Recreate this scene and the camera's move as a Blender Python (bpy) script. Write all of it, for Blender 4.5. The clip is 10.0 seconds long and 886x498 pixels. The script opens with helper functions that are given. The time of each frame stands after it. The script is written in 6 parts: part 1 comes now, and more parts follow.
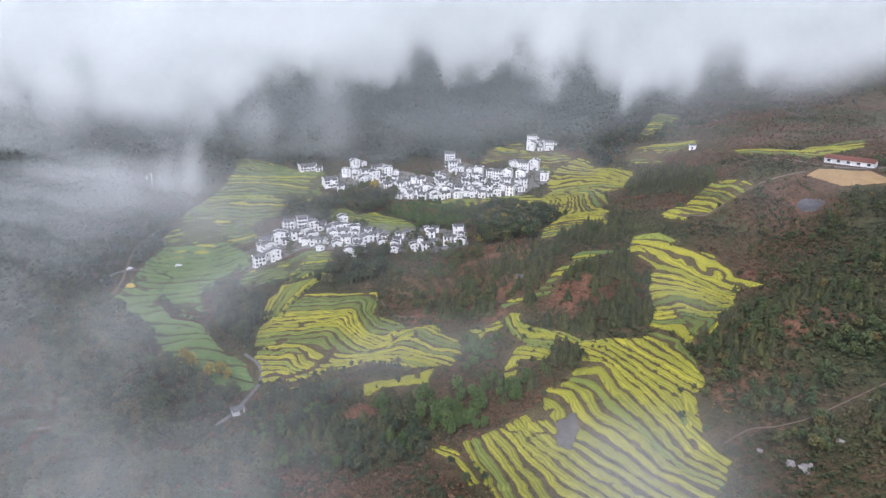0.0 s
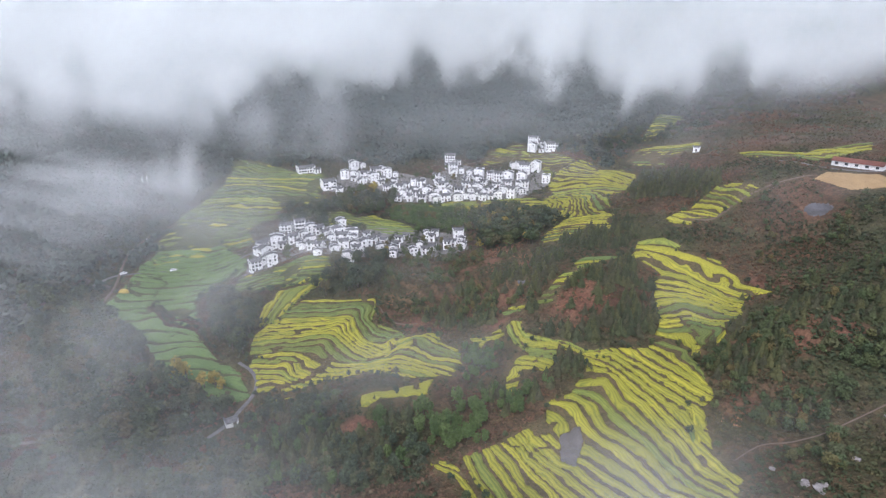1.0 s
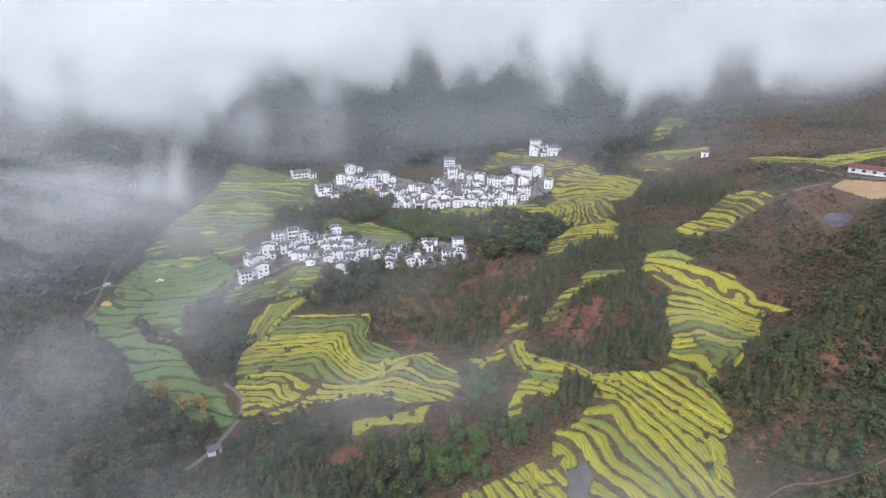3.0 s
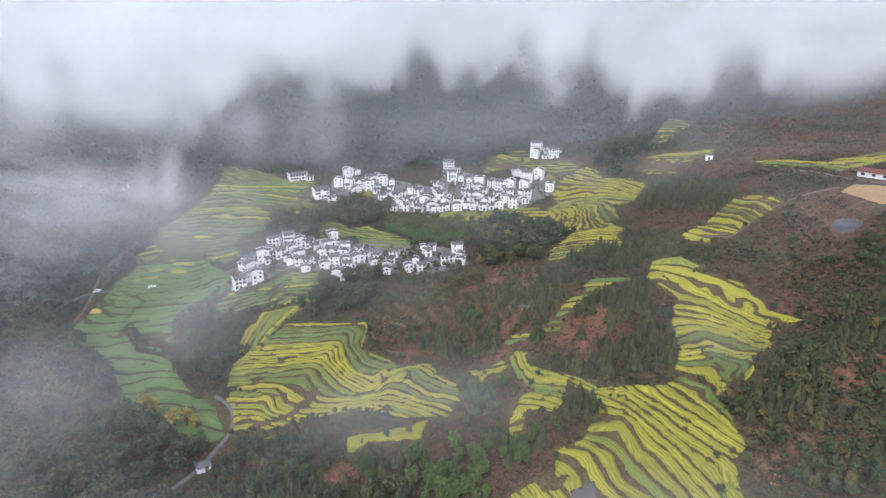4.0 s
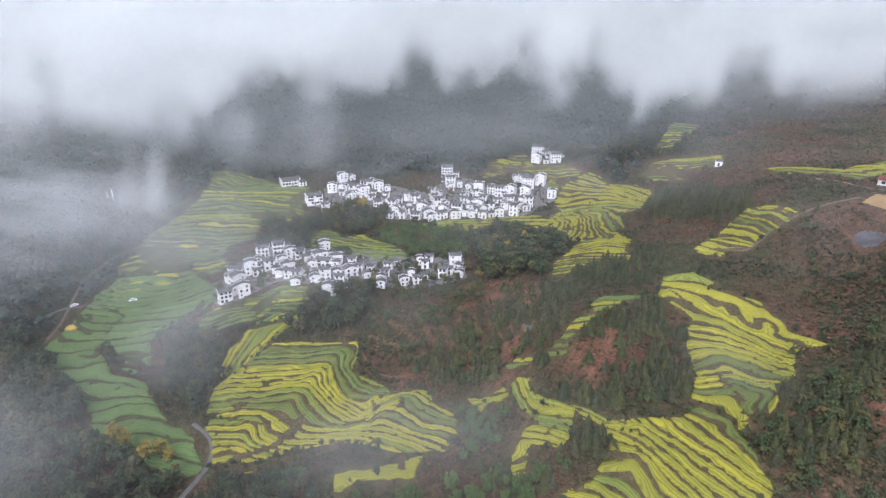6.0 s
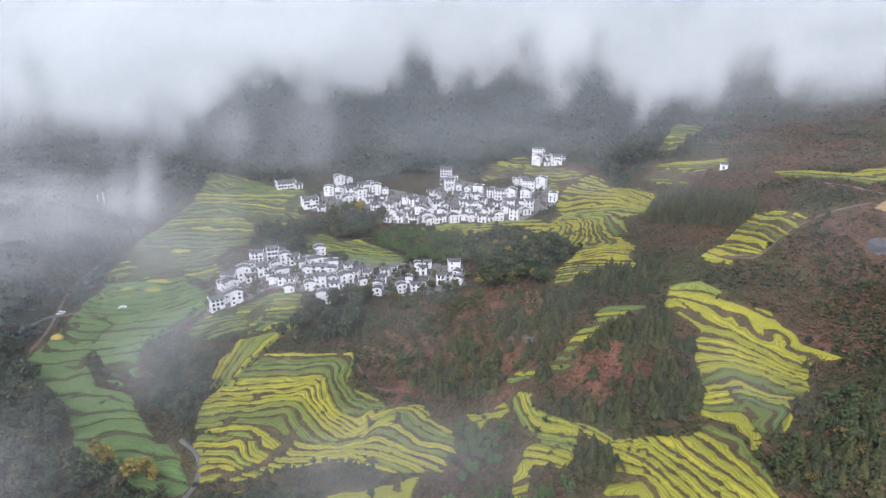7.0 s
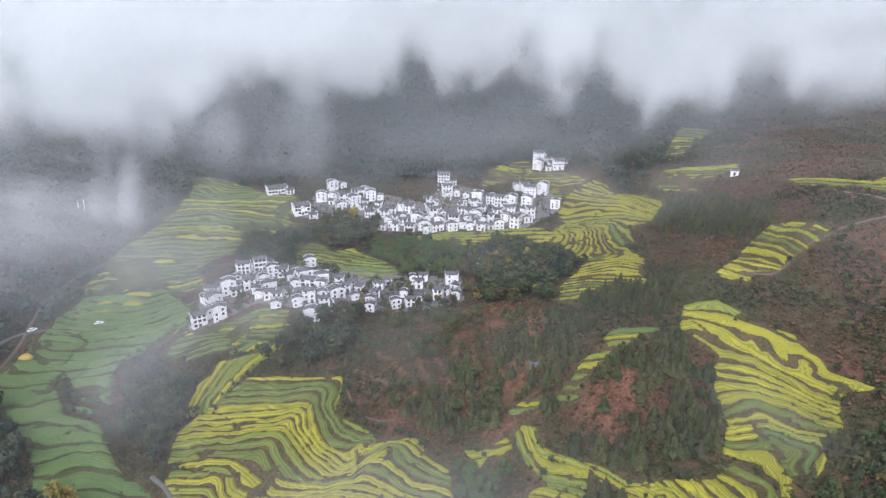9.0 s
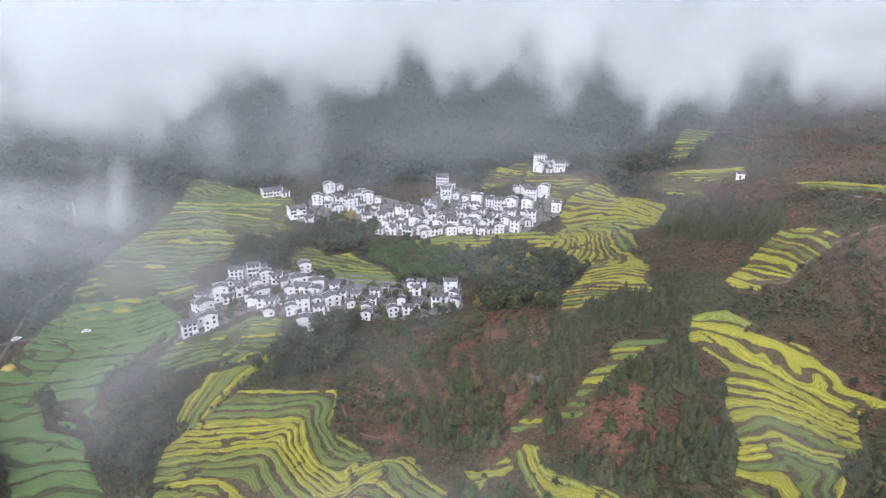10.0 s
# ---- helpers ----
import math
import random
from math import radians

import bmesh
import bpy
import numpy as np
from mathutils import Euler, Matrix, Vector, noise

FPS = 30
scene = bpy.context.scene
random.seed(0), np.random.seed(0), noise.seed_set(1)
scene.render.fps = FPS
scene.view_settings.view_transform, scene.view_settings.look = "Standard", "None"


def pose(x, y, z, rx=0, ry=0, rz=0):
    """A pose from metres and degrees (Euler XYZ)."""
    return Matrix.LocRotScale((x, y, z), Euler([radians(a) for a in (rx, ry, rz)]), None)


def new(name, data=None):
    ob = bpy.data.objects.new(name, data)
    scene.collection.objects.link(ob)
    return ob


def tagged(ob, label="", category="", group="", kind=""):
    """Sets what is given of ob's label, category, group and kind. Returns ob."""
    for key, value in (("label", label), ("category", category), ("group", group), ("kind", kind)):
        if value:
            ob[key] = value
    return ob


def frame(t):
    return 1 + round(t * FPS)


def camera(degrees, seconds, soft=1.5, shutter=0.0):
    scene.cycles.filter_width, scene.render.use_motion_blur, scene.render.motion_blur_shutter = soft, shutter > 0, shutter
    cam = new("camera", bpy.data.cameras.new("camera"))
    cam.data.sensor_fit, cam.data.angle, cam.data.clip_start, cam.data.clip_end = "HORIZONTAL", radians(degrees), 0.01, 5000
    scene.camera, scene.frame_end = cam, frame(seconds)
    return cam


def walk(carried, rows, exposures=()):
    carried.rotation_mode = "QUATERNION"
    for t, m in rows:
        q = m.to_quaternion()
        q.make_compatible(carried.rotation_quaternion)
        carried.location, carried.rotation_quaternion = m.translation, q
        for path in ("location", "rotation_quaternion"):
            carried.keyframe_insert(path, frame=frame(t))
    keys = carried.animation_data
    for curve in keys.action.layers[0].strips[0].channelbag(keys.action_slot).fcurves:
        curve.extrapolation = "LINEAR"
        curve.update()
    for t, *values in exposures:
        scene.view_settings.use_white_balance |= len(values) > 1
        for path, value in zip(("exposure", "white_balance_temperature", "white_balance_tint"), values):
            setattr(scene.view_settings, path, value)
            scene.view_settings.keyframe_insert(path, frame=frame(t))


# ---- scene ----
cam = camera(73.0, 10.0, 1.35)
PATH = [
    (0.0, 0.00, 0.00, 200.00, 70.500, -0.000, 0.000),
    (0.5, 0.15, 4.26, 200.18, 70.489, -0.003, 0.019),
    (1.0, 0.32, 8.70, 200.32, 70.484, -0.010, 0.034),
    (1.5, 0.52, 13.31, 200.43, 70.483, -0.021, 0.047),
    (2.0, 0.73, 18.07, 200.51, 70.486, -0.036, 0.055),
    (2.5, 0.96, 22.97, 200.57, 70.493, -0.054, 0.061),
    (3.0, 1.21, 28.00, 200.60, 70.502, -0.075, 0.063),
    (3.5, 1.46, 33.15, 200.61, 70.513, -0.099, 0.063),
    (4.0, 1.72, 38.40, 200.61, 70.525, -0.126, 0.059),
    (4.5, 1.99, 43.74, 200.59, 70.538, -0.154, 0.051),
    (5.0, 2.25, 49.16, 200.55, 70.551, -0.185, 0.041),
    (5.5, 2.52, 54.65, 200.50, 70.563, -0.216, 0.027),
    (6.0, 2.78, 60.19, 200.45, 70.575, -0.249, 0.011),
    (6.5, 3.04, 65.77, 200.39, 70.584, -0.283, -0.009),
    (7.0, 3.28, 71.39, 200.32, 70.591, -0.318, -0.031),
    (7.5, 3.51, 77.02, 200.26, 70.595, -0.352, -0.057),
    (8.0, 3.72, 82.65, 200.19, 70.595, -0.387, -0.086),
    (8.5, 3.92, 88.28, 200.13, 70.590, -0.421, -0.117),
    (9.0, 4.09, 93.89, 200.08, 70.580, -0.454, -0.151),
    (9.5, 4.24, 99.46, 200.03, 70.565, -0.486, -0.189),
    (10.0, 4.36, 105.00, 199.99, 70.543, -0.517, -0.229),
]
walk(cam, [(t, pose(x, y, z, rx, ry, rz)) for t, x, y, z, rx, ry, rz in PATH], [(0.0, 1.22, 6090, 18), (10.0, 1.22, 6090, 18)])

# ---- overcast daylight: a grey-white sky and a broad, weak sun behind the cloud ----
SUN_UP, SUN_ROUND = 52.0, 200.0
world = bpy.data.worlds.new("overcast_sky")
scene.world = world
world.use_nodes = True
wn = world.node_tree.nodes
sky = wn.new("ShaderNodeTexSky")
sky.sky_type, sky.sun_disc = "NISHITA", False
sky.sun_elevation, sky.sun_rotation = radians(SUN_UP), radians(SUN_ROUND)
sky.air_density, sky.dust_density, sky.altitude = 1.0, 1.0, 300.0
grey = wn.new("ShaderNodeHueSaturation")
grey.inputs["Saturation"].default_value, grey.inputs["Value"].default_value = 0.3, 1.0
world.node_tree.links.new(sky.outputs["Color"], grey.inputs["Color"])
world.node_tree.links.new(grey.outputs["Color"], wn["Background"].inputs["Color"])
wn["Background"].inputs["Strength"].default_value = 0.15
sun = new("sun", bpy.data.lights.new("sun", "SUN"))
sun.data.energy, sun.data.angle, sun.data.color = 1.2, radians(30), (1.0, 0.98, 0.96)
sun.matrix_world = pose(0, 0, 400, 90 - SUN_UP, 0, 180 - SUN_ROUND)
scene.cycles.transparent_max_bounces = 64

# ---- materials ----
def material(name, rough_=0.8, spec=0.3):
    m = bpy.data.materials.new(name)
    m.use_nodes = True
    b = m.node_tree.nodes["Principled BSDF"]
    b.inputs["Roughness"].default_value = rough_
    b.inputs["Specular IOR Level"].default_value = spec
    return m, m.node_tree, b


def node(tree, kind, **values):
    n = tree.nodes.new(kind)
    for key, value in values.items():
        n.inputs[key].default_value = value
    return n


def noise_at(tree, scale, detail=4.0, where="Object", stretch=(1, 1, 1)):
    """The value of a noise whose cells are 1 / scale metres wide."""
    at = tree.nodes.new("ShaderNodeNewGeometry").outputs["Position"] if where == "World" else tree.nodes.new("ShaderNodeTexCoord").outputs["Object"]
    m = node(tree, "ShaderNodeMapping", Scale=stretch)
    n = node(tree, "ShaderNodeTexNoise", Scale=scale, Detail=detail)
    tree.links.new(at, m.inputs["Vector"])
    tree.links.new(m.outputs["Vector"], n.inputs["Vector"])
    return n.outputs["Fac"]


def ramp(tree, value, stops):
    r = tree.nodes.new("ShaderNodeValToRGB")
    while len(r.color_ramp.elements) < len(stops):
        r.color_ramp.elements.new(0.5)
    for e, (at, colour) in zip(r.color_ramp.elements, stops):
        e.position, e.color = at, (*colour, 1)
    tree.links.new(value, r.inputs["Fac"])
    return r.outputs["Color"]


def blend(tree, fac, a, b, mode="MIX"):
    n = tree.nodes.new("ShaderNodeMix")
    n.data_type, n.blend_type, n.clamp_factor = "RGBA", mode, True
    for socket, value in ((n.inputs[0], fac), (n.inputs[6], a), (n.inputs[7], b)):
        if isinstance(value, (int, float)):
            socket.default_value = value
        elif isinstance(value, tuple):
            socket.default_value = (*value, 1)
        else:
            tree.links.new(value, socket)
    return n.outputs[2]


def calc(tree, op, a, b=0.0):
    n = tree.nodes.new("ShaderNodeMath")
    n.operation = op
    for socket, value in zip(n.inputs, (a, b)):
        if isinstance(value, (int, float)):
            socket.default_value = value
        else:
            tree.links.new(value, socket)
    return n.outputs[0]


def attribute(tree, name):
    n = tree.nodes.new("ShaderNodeAttribute")
    n.attribute_name = name
    return n.outputs["Fac"]


def bump(tree, b, height, strength, distance):
    n = node(tree, "ShaderNodeBump", Strength=strength, Distance=distance)
    tree.links.new(height, n.inputs["Height"])
    tree.links.new(n.outputs["Normal"], b.inputs["Normal"])


def plain(name, low, high, scale=0.5, rough_=0.8, relief=0.3, spec=0.3):
    """A surface of two tones with grain at two scales."""
    m, t, b = material(name, rough_, spec)
    f = calc(t, "ADD", calc(t, "MULTIPLY", noise_at(t, scale), 0.65), calc(t, "MULTIPLY", noise_at(t, scale * 9, 3), 0.35))
    c = ramp(t, f, [(0.3, low), (0.7, high)])
    t.links.new(c, b.inputs["Base Color"])
    bump(t, b, f, relief, 1.0 / scale * 0.05)
    return m


def foliage(name, tones, dark=0.5, patches=False):
    """Leaves: each plant takes its own tone, and its sprays vary."""
    m, t, b = material(name, 0.75, 0.15)
    own = attribute(t, "tint")
    if not patches:
        own = calc(t, "FRACT", calc(t, "ADD", own, t.nodes.new("ShaderNodeObjectInfo").outputs["Random"]))
    n = len(tones)
    c = ramp(t, own, [((k + 0.5) / n, tone) for k, tone in enumerate(tones)])
    spray = t.nodes.new("ShaderNodeNewGeometry").outputs["Random Per Island"]
    c = blend(t, calc(t, "MULTIPLY", spray, dark), c, tuple(v * 0.35 for v in tones[0]))
    t.links.new(c, b.inputs["Base Color"])
    return m


CONIFER = foliage("conifer_needles", [(0.042, 0.052, 0.026), (0.058, 0.069, 0.03), (0.08, 0.08, 0.032), (0.062, 0.062, 0.036)])
BROADLEAF = foliage("broad_leaves", [(0.05, 0.072, 0.033), (0.078, 0.095, 0.038), (0.06, 0.08, 0.041), (0.125, 0.096, 0.038), (0.09, 0.104, 0.04), (0.064, 0.086, 0.037)], 0.4)
BAMBOO = foliage("bamboo_leaves", [(0.061, 0.099, 0.034), (0.087, 0.125, 0.040), (0.071, 0.107, 0.034)], 0.4)
EVERGREEN = foliage("dark_evergreen_leaves", [(0.038, 0.055, 0.032), (0.052, 0.068, 0.036), (0.046, 0.062, 0.039), (0.09, 0.078, 0.04), (0.066, 0.082, 0.038)], 0.45)
GOLDEN = foliage("golden_leaves", [(0.24, 0.19, 0.045), (0.28, 0.21, 0.045), (0.19, 0.165, 0.045)])
SCRUB = foliage("scrub_leaves", [(0.034, 0.046, 0.023), (0.05, 0.056, 0.026), (0.074, 0.066, 0.031), (0.094, 0.064, 0.037), (0.112, 0.062, 0.038), (0.15, 0.073, 0.044)], 0.3, True)
CANOPY = foliage("mountain_canopy", [(0.038, 0.058, 0.046), (0.05, 0.066, 0.05), (0.07, 0.068, 0.058), (0.1, 0.07, 0.066), (0.13, 0.075, 0.068)], 0.35, True)
BARK = plain("bark", (0.06, 0.05, 0.04), (0.12, 0.1, 0.08), 3.0, 0.9, 0.6)

LIME, _t, _b = material("limewash", 0.85, 0.3)
_streak = calc(_t, "ADD", calc(_t, "MULTIPLY", noise_at(_t, 1.3, 4, "Object", (1, 1, 0.18)), 0.6), calc(_t, "MULTIPLY", noise_at(_t, 0.4), 0.4))
_c = ramp(_t, _streak, [(0.3, (0.46, 0.46, 0.45)), (0.42, (0.72, 0.72, 0.71)), (0.6, (0.83, 0.83, 0.82))])
_o = _t.nodes.new("ShaderNodeObjectInfo").outputs["Random"]
_t.links.new(blend(_t, calc(_t, "MULTIPLY", calc(_t, "POWER", _o, 2.0), 0.22), _c, (0.4, 0.39, 0.37)), _b.inputs["Base Color"])
bump(_t, _b, _streak, 0.12, 0.1)
STAIN = plain("weathered_plaster", (0.4, 0.4, 0.39), (0.74, 0.74, 0.72), 0.6, 0.9, 0.2)
GLAZING, _t, _b = material("dark_glazing", 0.25, 0.5)
_t.links.new(ramp(_t, noise_at(_t, 1.5), [(0.35, (0.018, 0.02, 0.023)), (0.7, (0.05, 0.055, 0.06))]), _b.inputs["Base Color"])
TIMBER = plain("dark_timber", (0.06, 0.045, 0.035), (0.13, 0.1, 0.08), 2.0, 0.7, 0.3)
COPING = plain("grey_coping", (0.06, 0.06, 0.064), (0.13, 0.13, 0.135), 1.0, 0.85, 0.4)
RED_ROOF = plain("red_sheet_roof", (0.19, 0.07, 0.05), (0.27, 0.105, 0.075), 0.4, 0.6, 0.2)
ASPHALT = plain("pale_road", (0.075, 0.073, 0.07), (0.13, 0.126, 0.12), 0.25, 0.9, 0.2)
TRACK = plain("dirt_track", (0.075, 0.056, 0.042), (0.135, 0.1, 0.078), 0.4, 0.95, 0.4)
CAR_PAINT = plain("white_car_paint", (0.72, 0.72, 0.72), (0.8, 0.8, 0.8), 0.5, 0.3, 0.0, 0.5)
RUBBER = plain("tyre_rubber", (0.02, 0.02, 0.02), (0.035, 0.035, 0.035), 3.0, 0.8, 0.1)
ROCK = plain("pale_rock", (0.1, 0.092, 0.088), (0.26, 0.24, 0.23), 0.8, 0.9, 0.8)
STRAW = plain("straw", (0.3, 0.22, 0.05), (0.48, 0.36, 0.09), 1.5, 0.9, 0.6)
PAVING = plain("village_paving", (0.09, 0.085, 0.08), (0.2, 0.19, 0.18), 0.35, 0.9, 0.3)
TAN_EARTH = plain("tan_earth", (0.2, 0.13, 0.06), (0.28, 0.19, 0.09), 0.12, 0.95, 0.2)

TILES, _t, _b = material("grey_roof_tiles", 0.8, 0.3)
_w = node(_t, "ShaderNodeTexWave", Scale=0.8, Distortion=0.6)
_w.bands_direction = "X"
_t.links.new(_t.nodes.new("ShaderNodeTexCoord").outputs["Object"], _w.inputs["Vector"])
_c = ramp(_t, noise_at(_t, 0.6), [(0.3, (0.07, 0.07, 0.074)), (0.7, (0.17, 0.17, 0.172))])
_t.links.new(blend(_t, calc(_t, "MULTIPLY", _w.outputs["Fac"], 0.45), _c, (0.05, 0.05, 0.055)), _b.inputs["Base Color"])
bump(_t, _b, _w.outputs["Fac"], 0.6, 0.08)

WATER, _t, _b = material("still_water", 0.35, 0.2)
_t.links.new(ramp(_t, noise_at(_t, 0.2), [(0.4, (0.05, 0.048, 0.05)), (0.7, (0.085, 0.085, 0.09))]), _b.inputs["Base Color"])

# crops: ripe rapeseed and green leaf, in rows along the terrace
CROPS = {}
for _name, _stops, _between in (
    ("ripe_rapeseed", [(0.25, (0.205, 0.205, 0.033)), (0.5, (0.315, 0.29, 0.034)), (0.8, (0.41, 0.36, 0.045))], (0.105, 0.125, 0.03)),
    ("half_ripe_rapeseed", [(0.25, (0.145, 0.18, 0.044)), (0.5, (0.225, 0.245, 0.043)), (0.8, (0.317, 0.305, 0.05))], (0.08, 0.108, 0.034)),
    ("grassy_terrace", [(0.25, (0.090, 0.116, 0.035)), (0.5, (0.146, 0.175, 0.045)), (0.8, (0.224, 0.233, 0.050))], (0.067, 0.087, 0.030)),
    ("green_crop", [(0.25, (0.100, 0.138, 0.046)), (0.5, (0.132, 0.175, 0.052)), (0.8, (0.172, 0.208, 0.058))], (0.062, 0.092, 0.036)),
    ("low_green_crop", [(0.25, (0.082, 0.132, 0.046)), (0.5, (0.110, 0.168, 0.056)), (0.8, (0.145, 0.202, 0.062))], (0.072, 0.112, 0.042)),
):
    _m, _t, _b = material(_name, 0.85, 0.15)
    _f = calc(_t, "ADD", calc(_t, "MULTIPLY", noise_at(_t, 0.12, 3, "World"), 0.6), calc(_t, "MULTIPLY", noise_at(_t, 1.6, 4, "World"), 0.4))
    _c = ramp(_t, _f, _stops)
    _rows = calc(_t, "ADD", calc(_t, "MULTIPLY", calc(_t, "SINE", calc(_t, "MULTIPLY", attribute(_t, "across"), 4.2)), 0.5), 0.5)
    _clump = noise_at(_t, 1.1, 3, "World")
    _c = blend(_t, calc(_t, "MULTIPLY", calc(_t, "POWER", _rows, 2.0), calc(_t, "ADD", calc(_t, "MULTIPLY", _clump, 0.9), 0.25)), _c, _between)
    _o = _t.nodes.new("ShaderNodeObjectInfo").outputs["Random"]
    _c = blend(_t, calc(_t, "MULTIPLY", _o, 0.45), _c, _between)
    _t.links.new(_c, _b.inputs["Base Color"])
    bump(_t, _b, calc(_t, "ADD", _clump, noise_at(_t, 4.0, 3, "World")), 0.7, 0.4)
    CROPS[_name] = _m

# the ground: dark scrubland, banks of grass between the fields, bare red earth
GROUND, _t, _b = material("hill_ground", 0.95, 0.1)
_big, _mid, _fine = noise_at(_t, 0.018, 4, "World"), noise_at(_t, 0.12, 5, "World"), noise_at(_t, 0.9, 4, "World")
_mix = calc(_t, "ADD", calc(_t, "MULTIPLY", _mid, 0.45), calc(_t, "MULTIPLY", _fine, 0.55))
_dry = ramp(_t, _mix, [(0.3, (0.036, 0.026, 0.017)), (0.5, (0.076, 0.048, 0.031)), (0.7, (0.132, 0.076, 0.048))])
_olive = ramp(_t, _mix, [(0.3, (0.029, 0.038, 0.020)), (0.55, (0.055, 0.058, 0.028)), (0.75, (0.095, 0.080, 0.042))])
_c = blend(_t, ramp(_t, _big, [(0.4, (0, 0, 0)), (0.62, (1, 1, 1))]), _dry, _olive)
_red = ramp(_t, _mix, [(0.32, (0.05, 0.032, 0.022)), (0.5, (0.11, 0.056, 0.037)), (0.68, (0.19, 0.1, 0.066))])
_tuft = ramp(_t, noise_at(_t, 0.42, 5, "World"), [(0.48, (0, 0, 0)), (0.6, (1, 1, 1))])
_c = blend(_t, calc(_t, "MULTIPLY", _tuft, 0.75), _c, (0.036, 0.034, 0.021))
_c = blend(_t, attribute(_t, "earth"), _c, _red)
_c = blend(_t, calc(_t, "MULTIPLY", attribute(_t, "ledge"), 0.8), _c, (0.17, 0.105, 0.06))
_bank = ramp(_t, _mix, [(0.3, (0.044, 0.042, 0.022)), (0.5, (0.08, 0.066, 0.035)), (0.7, (0.135, 0.098, 0.054))])
# under trees: dark green floor colour with the trees' shade put into it
_c = blend(_t, attribute(_t, "litter_shade"), _c, ramp(_t, _mix, [(0.3, (0.024, 0.032, 0.02)), (0.5, (0.04, 0.05, 0.03)), (0.7, (0.075, 0.068, 0.045))]))
_c = blend(_t, attribute(_t, "bank"), _c, _bank)
_c = blend(_t, attribute(_t, "meadow"), _c, ramp(_t, _mix, [(0.3, (0.035, 0.055, 0.025)), (0.7, (0.08, 0.11, 0.045))]))
_t.links.new(_c, _b.inputs["Base Color"])
bump(_t, _b, _mix, 1.0, 2.0)


def mist(name, density, low, high, cell, stretch=(1, 1, 1), tone=(0.8, 0.81, 0.83), swirl=0.6):
    """Fine droplets: a thin sheet that scatters light both ways and lets the rest through. Where its body is thick the billows close up."""
    m = bpy.data.materials.new(name)
    m.use_nodes = True
    t = m.node_tree
    t.nodes.remove(t.nodes["Principled BSDF"])
    at = node(t, "ShaderNodeMapping", Scale=stretch)
    t.links.new(t.nodes.new("ShaderNodeNewGeometry").outputs["Position"], at.inputs["Vector"])
    billow = node(t, "ShaderNodeTexNoise", Scale=1 / cell, Detail=6.0, Roughness=0.55, Distortion=swirl)
    drift = node(t, "ShaderNodeTexNoise", Scale=0.3 / cell, Detail=2.0)
    for n in (billow, drift):
        t.links.new(at.outputs["Vector"], n.inputs["Vector"])
    n = calc(t, "ADD", calc(t, "MULTIPLY", billow.outputs["Fac"], 0.6), calc(t, "MULTIPLY", drift.outputs["Fac"], 0.4))
    a = node(t, "ShaderNodeMapRange")
    a.interpolation_type = "SMOOTHSTEP"
    t.links.new(calc(t, "ADD", n, calc(t, "SUBTRACT", attribute(t, "body"), 0.5)), a.inputs["Value"])
    a.inputs["From Min"].default_value, a.inputs["From Max"].default_value = low, high
    fac = calc(t, "MULTIPLY", calc(t, "MULTIPLY", a.outputs["Result"], density), attribute(t, "edge"))
    clear = t.nodes.new("ShaderNodeBsdfTransparent")
    white = node(t, "ShaderNodeBsdfDiffuse", Color=(*tone, 1))
    back = node(t, "ShaderNodeBsdfTranslucent", Color=(*tone, 1))
    both, out = node(t, "ShaderNodeMixShader", Fac=0.5), node(t, "ShaderNodeMixShader")
    t.links.new(white.outputs[0], both.inputs[1])
    t.links.new(back.outputs[0], both.inputs[2])
    t.links.new(fac, out.inputs["Fac"])
    t.links.new(clear.outputs[0], out.inputs[1])
    t.links.new(both.outputs[0], out.inputs[2])
    t.links.new(out.outputs[0], t.nodes["Material Output"].inputs["Surface"])
    return m


# ---- mesh helpers ----
def fast_mesh(name, verts, faces, mats=(), which=None, smooth=False, floats=None):
    """A mesh from arrays: faces of three or four corners each."""
    verts, faces = np.asarray(verts, np.float32), np.asarray(faces, np.int32)
    me = bpy.data.meshes.new(name)
    k = faces.shape[1]
    me.vertices.add(len(verts))
    me.vertices.foreach_set("co", verts.ravel())
    me.loops.add(faces.size)
    me.loops.foreach_set("vertex_index", faces.ravel())
    me.polygons.add(len(faces))
    me.polygons.foreach_set("loop_start", np.arange(0, faces.size, k, dtype=np.int32))
    if which is not None:
        me.polygons.foreach_set("material_index", np.asarray(which, np.int32))
    me.polygons.foreach_set("use_smooth", np.full(len(faces), smooth))
    for key, values in (floats or {}).items():
        me.attributes.new(key, "FLOAT", "POINT").data.foreach_set("value", np.asarray(values, np.float32))
    for m in mats:
        me.materials.append(m)
    me.update(calc_edges=True)
    me.validate()
    return me


def part(name, me, parent, m=None, label=""):
    """Links a mesh as one part under a thing or a part."""
    ob = new(name, me)
    ob.parent = parent
    if m is not None:
        ob.matrix_basis = m
    return tagged(ob, label)


def boxes(name, items, mats, which=None, bevel=0.0):
    """One mesh of boxes, each (x0, y0, z0, x1, y1, z1)."""
    bm = bmesh.new()
    for n, (x0, y0, z0, x1, y1, z1) in enumerate(items):
        made = bmesh.ops.create_cube(bm, size=1.0, matrix=Matrix.LocRotScale(((x0 + x1) / 2, (y0 + y1) / 2, (z0 + z1) / 2), None, (x1 - x0, y1 - y0, z1 - z0)))
        for f in {f for v in made["verts"] for f in v.link_faces}:
            f.material_index = which[n] if which else 0
    if bevel:
        bmesh.ops.bevel(bm, geom=bm.edges[:], offset=bevel, segments=1, affect="EDGES")
    me = bpy.data.meshes.new(name)
    bm.to_mesh(me)
    bm.free()
    for m in mats:
        me.materials.append(m)
    return me

